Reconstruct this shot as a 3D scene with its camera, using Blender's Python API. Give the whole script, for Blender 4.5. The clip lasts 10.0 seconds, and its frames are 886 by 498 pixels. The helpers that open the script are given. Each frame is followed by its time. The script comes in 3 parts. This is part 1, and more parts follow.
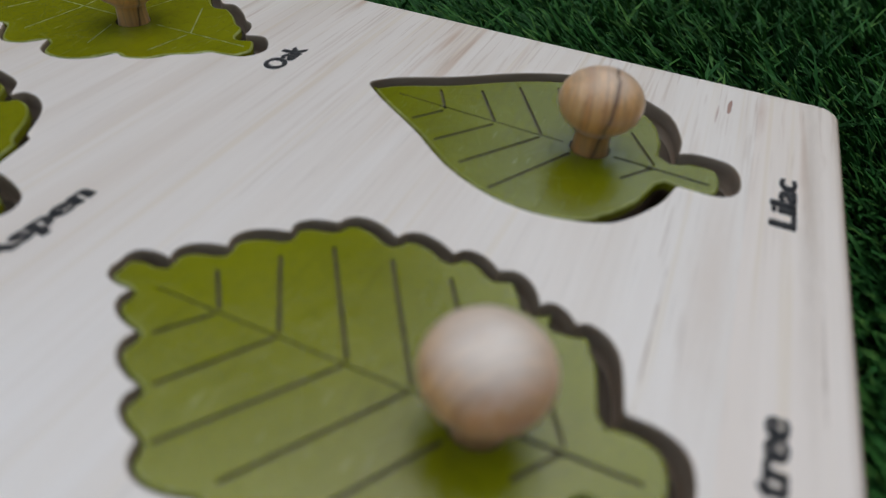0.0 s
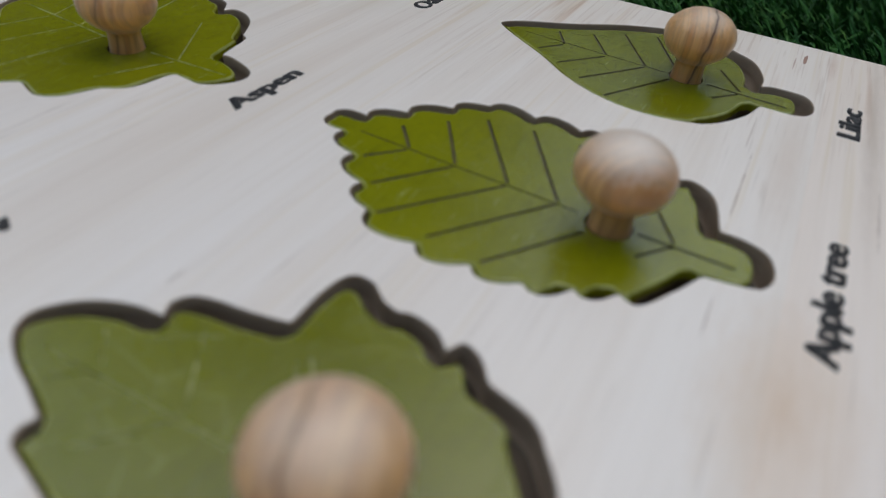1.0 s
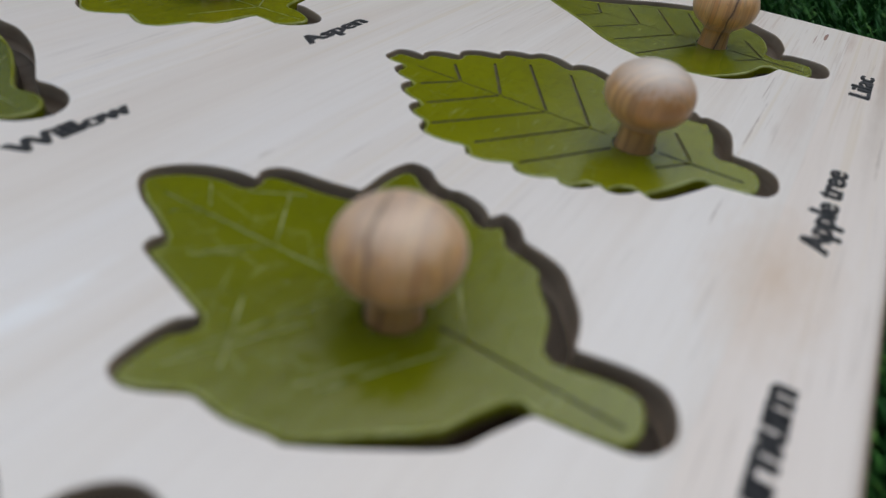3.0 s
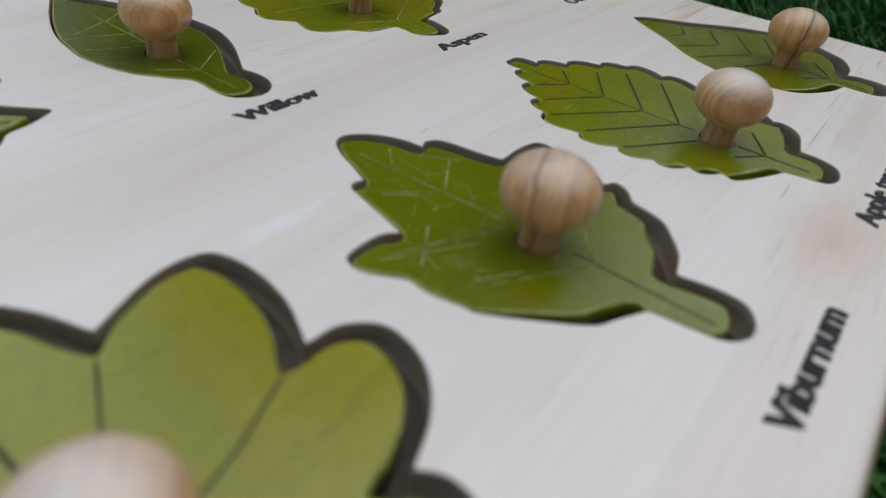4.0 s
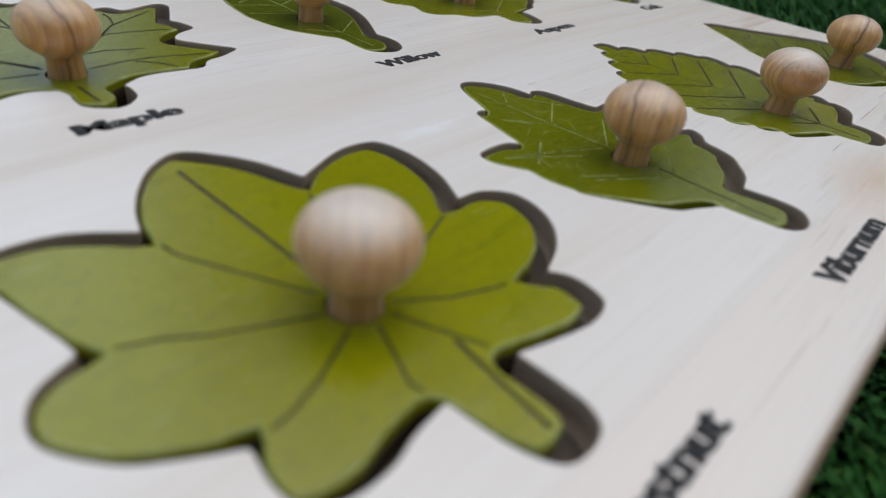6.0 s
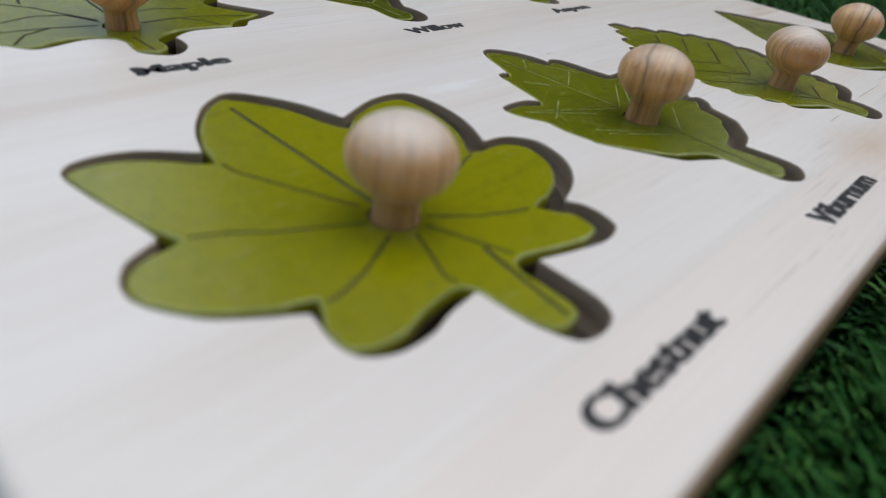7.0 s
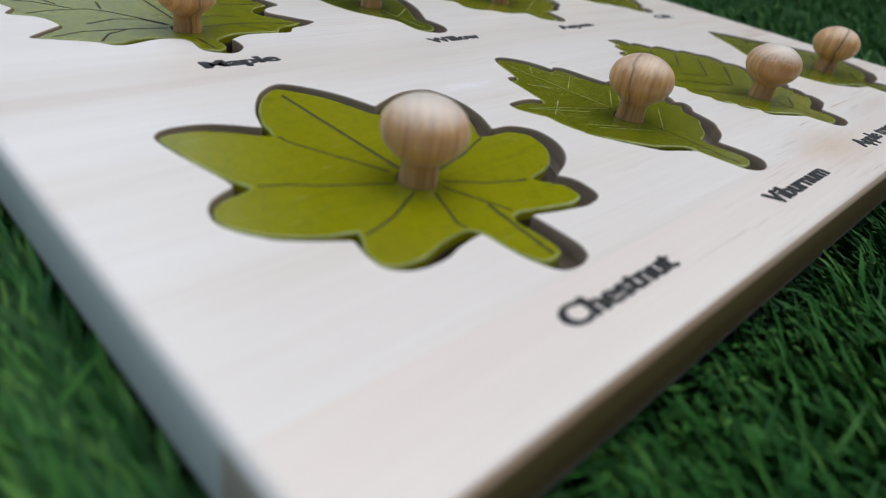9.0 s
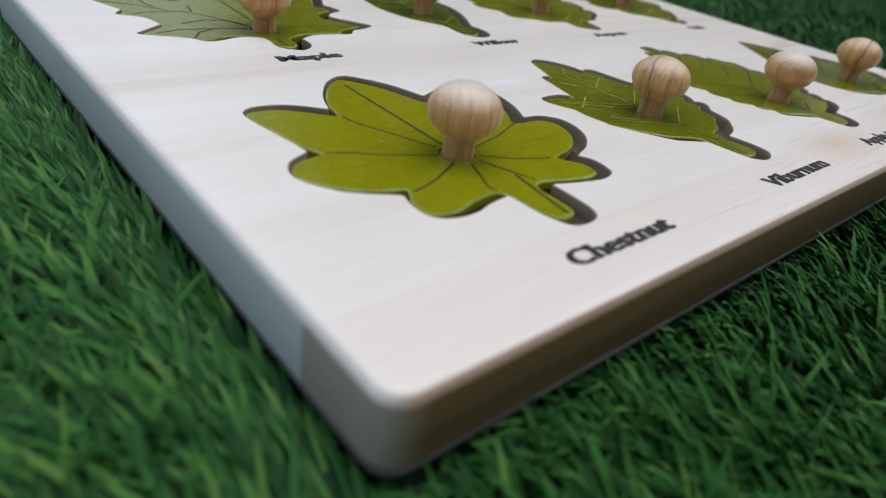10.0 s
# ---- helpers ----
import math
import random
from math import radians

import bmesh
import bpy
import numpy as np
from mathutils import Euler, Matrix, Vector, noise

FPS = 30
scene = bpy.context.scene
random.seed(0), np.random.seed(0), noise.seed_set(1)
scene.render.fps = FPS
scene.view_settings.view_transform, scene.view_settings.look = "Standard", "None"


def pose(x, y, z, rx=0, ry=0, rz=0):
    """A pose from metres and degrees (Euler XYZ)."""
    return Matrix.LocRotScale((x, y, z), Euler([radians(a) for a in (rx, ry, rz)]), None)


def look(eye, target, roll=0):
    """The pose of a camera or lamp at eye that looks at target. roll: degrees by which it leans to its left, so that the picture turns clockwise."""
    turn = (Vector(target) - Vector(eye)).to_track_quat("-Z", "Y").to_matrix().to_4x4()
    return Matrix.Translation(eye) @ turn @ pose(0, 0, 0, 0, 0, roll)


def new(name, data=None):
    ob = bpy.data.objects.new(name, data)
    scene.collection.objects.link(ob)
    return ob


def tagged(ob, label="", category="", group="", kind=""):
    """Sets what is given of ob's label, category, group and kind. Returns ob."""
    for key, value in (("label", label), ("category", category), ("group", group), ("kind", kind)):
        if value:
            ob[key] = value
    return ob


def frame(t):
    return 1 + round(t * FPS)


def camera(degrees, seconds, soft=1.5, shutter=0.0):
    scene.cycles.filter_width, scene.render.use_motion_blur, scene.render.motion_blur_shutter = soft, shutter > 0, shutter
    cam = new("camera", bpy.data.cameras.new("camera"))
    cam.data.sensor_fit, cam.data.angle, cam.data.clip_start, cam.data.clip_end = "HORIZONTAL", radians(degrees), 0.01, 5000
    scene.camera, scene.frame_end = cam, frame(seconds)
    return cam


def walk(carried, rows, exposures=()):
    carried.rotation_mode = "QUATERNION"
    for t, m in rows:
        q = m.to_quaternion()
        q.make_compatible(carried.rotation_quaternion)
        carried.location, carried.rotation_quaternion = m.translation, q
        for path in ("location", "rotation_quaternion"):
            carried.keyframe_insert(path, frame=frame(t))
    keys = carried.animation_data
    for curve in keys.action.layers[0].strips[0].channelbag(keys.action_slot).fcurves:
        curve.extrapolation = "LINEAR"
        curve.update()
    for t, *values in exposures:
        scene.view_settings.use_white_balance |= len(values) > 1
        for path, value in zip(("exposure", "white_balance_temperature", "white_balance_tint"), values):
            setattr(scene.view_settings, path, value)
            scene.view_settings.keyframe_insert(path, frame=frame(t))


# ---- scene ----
# ---------------------------------------------------------------- camera
cam = camera(68.94, 10.0, soft=1.15)
EXPOSE = 0.61
PATH = [
    (0, (0.19519, 0.04554, 0.11696), (0.37114, 0.11025, -0.04843), 4.86),
    (0.5, (0.16284, 0.04365, 0.11538), (0.33727, 0.11876, -0.04721), 4.88),
    (1, (0.13749, 0.04208, 0.11010), (0.31158, 0.12451, -0.04926), 5.90),
    (1.5, (0.12189, 0.03989, 0.10611), (0.29664, 0.12610, -0.05052), 6.65),
    (2, (0.11642, 0.03801, 0.10341), (0.29259, 0.12245, -0.05259), 7.57),
    (2.2, (0.11605, 0.03668, 0.10211), (0.29325, 0.12129, -0.05262), 7.60),
    (3.3, (0.09753, 0.02663, 0.10250), (0.26782, 0.12667, -0.05078), 6.55),
    (3.5, (0.08801, 0.02627, 0.10523), (0.25737, 0.13118, -0.04579), 6.36),
    (4, (0.06355, 0.02285, 0.11010), (0.22939, 0.13449, -0.04000), 6.80),
    (4.5, (0.04268, 0.01903, 0.10819), (0.20827, 0.13410, -0.03959), 7.52),
    (5, (0.03422, 0.01843, 0.10809), (0.19951, 0.13759, -0.03677), 7.44),
    (5.5, (0.02606, 0.01480, 0.10830), (0.18973, 0.13792, -0.03507), 7.36),
    (6, (0.01507, 0.00571, 0.10049), (0.17713, 0.13487, -0.03934), 8.06),
    (6.2, (0.01013, 0.00387, 0.09797), (0.17315, 0.13327, -0.04052), 8.73),
    (7.3, (-0.00536, -0.00884, 0.09450), (0.15537, 0.12205, -0.04527), 9.62),
    (7.5, (-0.00722, -0.01106, 0.09434), (0.15373, 0.12074, -0.04431), 9.68),
    (8, (-0.01411, -0.01572, 0.09551), (0.14545, 0.11867, -0.04225), 9.94),
    (8.5, (-0.02128, -0.02054, 0.10041), (0.13819, 0.11496, -0.03637), 9.56),
    (9, (-0.02620, -0.02746, 0.09889), (0.13423, 0.10990, -0.03488), 10.19),
    (9.5, (-0.03279, -0.03944, 0.09714), (0.12426, 0.10588, -0.03215), 10.31),
    (10, (-0.04677, -0.05159, 0.10289), (0.10329, 0.09857, -0.02916), 9.83),
]

walk(cam, [(t, look(eye, target, roll)) for t, eye, target, roll in PATH],
     exposures=[(0.0, EXPOSE - 0.44), (1.0, EXPOSE - 0.45), (2.0, EXPOSE - 0.41), (4.5, EXPOSE - 0.33), (5.5, EXPOSE - 0.22), (7.5, EXPOSE - 0.12), (9.0, EXPOSE), (10.0, EXPOSE + 0.06)])
cam.data.dof.use_dof = True
cam.data.dof.focus_distance = 0.23
cam.data.dof.aperture_fstop = 9.0

# ---------------------------------------------------------------- light
SUN_AZ, SUN_EL = 22.0, 71.0          # degrees: azimuth from +x towards +y, elevation
world = bpy.data.worlds.new("sky")
scene.world = world
world.use_nodes = True
wn = world.node_tree.nodes
sky = wn.new("ShaderNodeTexSky")
sky.sky_type = "NISHITA"
sky.sun_disc = False
sky.sun_elevation = radians(SUN_EL)
sky.sun_rotation = radians(90 - SUN_AZ)
sky.air_density, sky.dust_density = 1.2, 2.8
wn["Background"].inputs["Strength"].default_value = 0.078
world.node_tree.links.new(sky.outputs["Color"], wn["Background"].inputs["Color"])

sun = new("sun", bpy.data.lights.new("sun", "SUN"))
sun.data.energy = 1.42
sun.data.angle = radians(102)
sun.data.color = (0.80, 0.945, 0.99)
sun_way = Vector((math.cos(radians(SUN_AZ)) * math.cos(radians(SUN_EL)), math.sin(radians(SUN_AZ)) * math.cos(radians(SUN_EL)), math.sin(radians(SUN_EL))))
sun.matrix_world = look(sun_way * 3, (0, 0, 0))

# ---------------------------------------------------------------- materials
MM = 0.001
TOP = 0.0295          # the board's top face
THICK = 0.0195
WIDE, HIGH = 0.400, 0.288


class Mat:
    """A small builder for node materials."""

    def __init__(self, name):
        self.mat = bpy.data.materials.new(name)
        self.mat.use_nodes = True
        self.tree = self.mat.node_tree
        self.bsdf = self.tree.nodes["Principled BSDF"]

    def node(self, kind, **inputs):
        n = self.tree.nodes.new(kind)
        for key, value in inputs.items():
            self.set(n, key.replace("_", " "), value)
        return n

    def set(self, n, key, value):
        slot = n.inputs[int(key)] if key.isdigit() else n.inputs[key]
        if isinstance(value, bpy.types.NodeSocket):
            self.tree.links.new(value, slot)
        else:
            slot.default_value = value

    def out(self, **inputs):
        for key, value in inputs.items():
            self.set(self.bsdf, key.replace("_", " "), value)
        return self.mat

    def coords(self, scale=(1, 1, 1), rot=(0, 0, 0), loc=(0, 0, 0), source="Object"):
        tc = self.node("ShaderNodeTexCoord")
        m = self.node("ShaderNodeMapping")
        self.tree.links.new(tc.outputs[source], m.inputs["Vector"])
        m.inputs["Scale"].default_value = scale
        m.inputs["Rotation"].default_value = rot
        m.inputs["Location"].default_value = loc
        return m.outputs["Vector"]

    def noise(self, vector, scale, detail=4.0, rough=0.55, distort=0.0):
        n = self.node("ShaderNodeTexNoise", Vector=vector, Scale=scale, Detail=detail, Roughness=rough, Distortion=distort)
        return n.outputs["Fac"]

    def ramp(self, fac, *stops):
        n = self.node("ShaderNodeValToRGB", Fac=fac)
        el = n.color_ramp.elements
        while len(el) < len(stops):
            el.new(0.5)
        for e, (pos, col) in zip(el, stops):
            e.position = pos
            e.color = (*col, 1) if len(col) == 3 else col
        return n.outputs["Color"]

    def mix(self, fac, a, b, mode="MIX"):
        n = self.tree.nodes.new("ShaderNodeMix")
        n.data_type, n.blend_type = "RGBA", mode
        for key, value in ((0, fac), (6, a), (7, b)):
            if isinstance(value, bpy.types.NodeSocket):
                self.tree.links.new(value, n.inputs[key])
            else:
                n.inputs[key].default_value = (*value, 1) if isinstance(value, tuple) and len(value) == 3 else value
        return n.outputs[2]

    def math(self, op, a, b=0.0):
        n = self.tree.nodes.new("ShaderNodeMath")
        n.operation = op
        self.set(n, "0", a)
        self.set(n, "1", b)
        return n.outputs[0]

    def bump(self, height, strength, distance):
        n = self.node("ShaderNodeBump", Height=height, Strength=strength, Distance=distance)
        return n.outputs["Normal"]


def grey(v):
    return (v, v, v)


def board_wood():
    m = Mat("pale_pine")
    tc = m.coords()
    sep = m.node("ShaderNodeSeparateXYZ", Vector=tc)
    # glued staves run along x: each has a tone and a grain of its own
    wav = m.noise(m.coords((2, 2, 2)), 3.0, 1.0)
    edge = m.math("ADD", sep.outputs["Y"], m.math("MULTIPLY", wav, 0.004))
    stave = m.math("FLOOR", m.math("DIVIDE", m.math("ADD", edge, 0.119), 0.083))
    rnd = m.node("ShaderNodeTexWhiteNoise")
    rnd.noise_dimensions = "1D"
    m.set(rnd, "W", stave)
    shift = m.node("ShaderNodeCombineXYZ", X=m.math("MULTIPLY", rnd.outputs["Value"], 3.0), Z=m.math("MULTIPLY", stave, 0.37))
    add = m.tree.nodes.new("ShaderNodeVectorMath")
    m.set(add, "0", tc)
    m.set(add, "1", shift.outputs[0])
    grain_v = m.node("ShaderNodeMapping", Vector=add.outputs[0])
    grain_v.inputs["Scale"].default_value = (2.2, 42, 42)
    broad = m.noise(grain_v.outputs[0], 1.0, 3.0, 0.5, 0.6)
    fine_v = m.node("ShaderNodeMapping", Vector=add.outputs[0])
    fine_v.inputs["Scale"].default_value = (18, 700, 700)
    fine = m.noise(fine_v.outputs[0], 1.0, 3.0, 0.6)
    pore_v = m.node("ShaderNodeMapping", Vector=add.outputs[0])
    pore_v.inputs["Scale"].default_value = (32, 1000, 1000)
    pore = m.ramp(m.noise(pore_v.outputs[0], 1.0, 2.0), (0.62, grey(0)), (0.70, grey(1)))
    patch = m.ramp(m.noise(m.coords((7, 26, 26), loc=(0.3, 0.1, 0)), 1.0, 2.0), (0.48, grey(0)), (0.72, grey(1)))
    col = m.ramp(broad, (0.28, (0.76, 0.645, 0.565)), (0.45, (0.87, 0.775, 0.715)), (0.7, (0.90, 0.82, 0.78)))
    col = m.mix(m.math("MULTIPLY", rnd.outputs["Value"], 0.3), col, (0.79, 0.68, 0.61))
    first = m.ramp(m.math("ADD", stave, 1.0), (0.4, grey(1)), (0.6, grey(0)))
    col = m.mix(m.math("MULTIPLY", first, 0.5), col, (0.84, 0.67, 0.57))
    col = m.mix(m.math("MULTIPLY", fine, m.ramp(sep.outputs["X"], (0.0, grey(0.30)), (0.2, grey(0.36)))), col, (0.56, 0.44, 0.35))
    col = m.mix(m.math("MULTIPLY", m.math("MULTIPLY", pore, patch), 0.28), col, (0.26, 0.17, 0.11))
    # warmer towards +x, a colour that stands in for the changing sheen
    warm = m.ramp(sep.outputs["X"], (0.0, grey(0)), (0.2, grey(0.5)))
    col = m.mix(m.math("MULTIPLY", warm, broad), col, (0.86, 0.71, 0.56))
    # warm resin streaks towards one end of the board
    streak = m.ramp(m.noise(m.coords((9, 190, 190)), 1.0, 2.0), (0.57, grey(0)), (0.68, grey(1)))
    end = m.ramp(sep.outputs["X"], (0.125, grey(0)), (0.185, grey(1)))
    col = m.mix(m.math("MULTIPLY", m.math("MULTIPLY", streak, end), 0.6), col, (0.50, 0.27, 0.14))
    hair = m.ramp(m.noise(m.coords((26, 900, 900), loc=(2, 7, 0)), 1.0, 2.0), (0.58, grey(0)), (0.64, grey(1)))
    col = m.mix(m.math("MULTIPLY", m.math("MULTIPLY", hair, m.ramp(sep.outputs["X"], (0.08, grey(0)), (0.19, grey(1)))), 0.26), col, (0.42, 0.25, 0.15))
    soft_band = m.ramp(m.noise(m.coords((6, 75, 75), loc=(5, 0, 0)), 1.0, 2.0), (0.48, grey(0)), (0.68, grey(1)))
    col = m.mix(m.math("MULTIPLY", soft_band, m.ramp(sep.outputs["X"], (0.06, grey(0)), (0.15, grey(0.28)))), col, (0.58, 0.40, 0.27))
    thread = m.ramp(m.noise(m.coords((5, 330, 330), loc=(1, 3, 0)), 1.0, 2.0), (0.60, grey(0)), (0.68, grey(1)))
    col = m.mix(m.math("MULTIPLY", thread, m.ramp(m.math("ADD", sep.outputs["X"], 0.2), (0.12, grey(0)), (0.30, grey(0.22)))), col, (0.68, 0.50, 0.26))
    # marks of its own: a small red knot, long dark hairlines beside it, a brown bark streak at the edge and a warm
    # stain; the near-white blot is glare painted into the colour
    wob = m.math("MULTIPLY", m.noise(m.coords((120, 420, 100)), 1.0, 4.0, 0.65), 1.0)

    def blot(x, y, a, b, soft):
        v = m.coords((1 / a, 1 / b, 0), loc=(-(x - 0.2) / a, -(y - 0.144) / b, 0))
        ln = m.tree.nodes.new("ShaderNodeVectorMath")
        ln.operation = "LENGTH"
        m.set(ln, "0", v)
        return m.ramp(m.math("ADD", ln.outputs["Value"], wob), (1.5 - soft, grey(1)), (1.5, grey(0))) if soft < 1 else m.ramp(m.math("MULTIPLY", m.math("ADD", ln.outputs["Value"], wob), 0.5), (0.2, grey(1)), (0.95, grey(0)))

    for x, y, a, b, soft, power, tint in (
            (0.383, 0.0305, 0.010, 0.0012, 0.6, 0.85, (0.27, 0.085, 0.035)), (0.377, 0.0335, 0.012, 0.0007, 0.7, 0.6, (0.36, 0.15, 0.08)), (0.283, 0.0365, 0.045, 0.0005, 0.8, 0.6, (0.25, 0.12, 0.06)),
            (0.318, 0.0385, 0.030, 0.0004, 0.8, 0.5, (0.30, 0.15, 0.08)), (0.236, 0.0345, 0.016, 0.0005, 0.8, 0.6, (0.22, 0.11, 0.06)),
            (0.345, 0.0085, 0.060, 0.0022, 1.0, 0.45, (0.38, 0.27, 0.19)), (0.290, 0.0065, 0.030, 0.0012, 0.9, 0.4, (0.34, 0.22, 0.15)),
            (0.222, 0.020, 0.022, 0.0105, 1.0, 0.6, (0.62, 0.40, 0.24)), (0.300, 0.028, 0.030, 0.004, 1.0, 0.3, (0.55, 0.36, 0.24)),
            (0.205, 0.106, 0.018, 0.0005, 0.9, 0.4, (0.36, 0.24, 0.16)), (0.192, 0.1195, 0.006, 0.0004, 0.8, 0.6, (0.24, 0.15, 0.09)),
            (0.384, 0.022, 0.012, 0.0016, 1.0, 0.4, (0.45, 0.24, 0.14)), (0.135, 0.1125, 0.036, 0.0065, 0.9, 0.55, (0.94, 0.90, 0.89)), (0.130, 0.135, 0.05, 0.008, 1.0, 0.25, (0.66, 0.52, 0.40))):
        col = m.mix(m.math("MULTIPLY", blot(x, y, a, b, soft), power), col, tint)
    rough = m.math("ADD", m.math("MULTIPLY", fine, 0.15), 0.30)
    height = m.math("SUBTRACT", m.math("ADD", fine, m.math("MULTIPLY", broad, 0.6)), pore)
    return m.out(Base_Color=col, Roughness=rough, Specular_IOR_Level=0.68, Normal=m.bump(height, 0.16, 0.0002))


def edge_wood():
    """The sawn and sanded sides: browner than the face, partly to paint in their shade, with a tone for each stave and
    streaks along x.
    """
    m = Mat("sawn_pine_edge")
    tc = m.coords()
    sep = m.node("ShaderNodeSeparateXYZ", Vector=tc)
    stave = m.math("FLOOR", m.math("DIVIDE", m.math("ADD", sep.outputs["Y"], 0.117), 0.083))
    rnd = m.node("ShaderNodeTexWhiteNoise")
    rnd.noise_dimensions = "1D"
    m.set(rnd, "W", stave)
    streak = m.noise(m.coords((6, 120, 260)), 1.0, 3.0, 0.55, 0.4)
    fine = m.noise(m.coords((25, 900, 1200)), 1.0, 2.0)
    col = m.ramp(streak, (0.3, (0.15, 0.085, 0.032)), (0.7, (0.25, 0.155, 0.064)))
    first = m.ramp(m.math("ADD", stave, 1.0), (0.4, grey(0)), (0.6, grey(1)))
    # the x = 0 end is painted pale for the light from -x
    end = m.ramp(m.math("SUBTRACT", 0.0, sep.outputs["X"]), (0.194, grey(0)), (0.198, grey(1)))
    pale = m.mix(rnd.outputs["Value"], (0.76, 0.76, 0.75), (0.84, 0.83, 0.82))
    col = m.mix(end, col, m.mix(first, (0.56, 0.445, 0.37), pale))
    col = m.mix(m.math("MULTIPLY", fine, 0.3), col, (0.20, 0.13, 0.07))
    return m.out(Base_Color=col, Roughness=0.48, Normal=m.bump(fine, 0.2, 0.0002))


def rounded_wood():
    """The sanded roundover between face and side, tan with darker streaks along it."""
    m = Mat("sanded_roundover")
    streak = m.noise(m.coords((5, 120, 120)), 1.0, 4.0, 0.6, 0.4)
    fine = m.noise(m.coords((25, 900, 900)), 1.0, 2.0)
    col = m.ramp(streak, (0.3, (0.40, 0.26, 0.17)), (0.7, (0.62, 0.47, 0.36)))
    sep = m.node("ShaderNodeSeparateXYZ", Vector=m.coords())
    # here too the x = 0 end is paler, as painted-in light
    end = m.ramp(m.math("SUBTRACT", 0.0, sep.outputs["X"]), (0.1955, grey(0)), (0.1985, grey(1)))
    col = m.mix(end, col, (0.76, 0.72, 0.69))
    col = m.mix(m.math("MULTIPLY", fine, 0.3), col, (0.30, 0.19, 0.11))
    return m.out(Base_Color=col, Roughness=0.42, Normal=m.bump(fine, 0.2, 0.0002))


def burnt_wood():
    m = Mat("laser_browned_wood")
    v = m.noise(m.coords((70, 70, 500)), 1.0, 3.0)
    col = m.ramp(v, (0.3, (0.27, 0.185, 0.13)), (0.7, (0.39, 0.29, 0.215)))
    return m.out(Base_Color=col, Roughness=0.3, Specular_IOR_Level=0.9, Normal=m.bump(v, 0.4, 0.0003))


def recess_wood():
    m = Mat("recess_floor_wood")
    # floor colour is darkened to paint in the shade deep in the gaps
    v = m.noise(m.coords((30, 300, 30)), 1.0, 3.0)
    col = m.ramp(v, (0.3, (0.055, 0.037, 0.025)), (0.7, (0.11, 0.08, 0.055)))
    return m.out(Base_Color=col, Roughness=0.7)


def charred_wood():
    m = Mat("charred_cut_wood")
    v = m.noise(m.coords((90, 90, 700)), 1.0, 3.0)
    return m.out(Base_Color=m.ramp(v, (0.3, (0.035, 0.022, 0.012)), (0.7, (0.085, 0.055, 0.03))), Roughness=0.6, Normal=m.bump(v, 0.4, 0.0003))


def backing_wood():
    m = Mat("thin_plywood_edge")
    v = m.noise(m.coords((20, 20, 1500)), 1.0, 2.0)
    return m.out(Base_Color=m.ramp(v, (0.35, (0.15, 0.11, 0.105)), (0.65, (0.26, 0.21, 0.20))), Roughness=0.6, Normal=m.bump(v, 0.3, 0.0003))


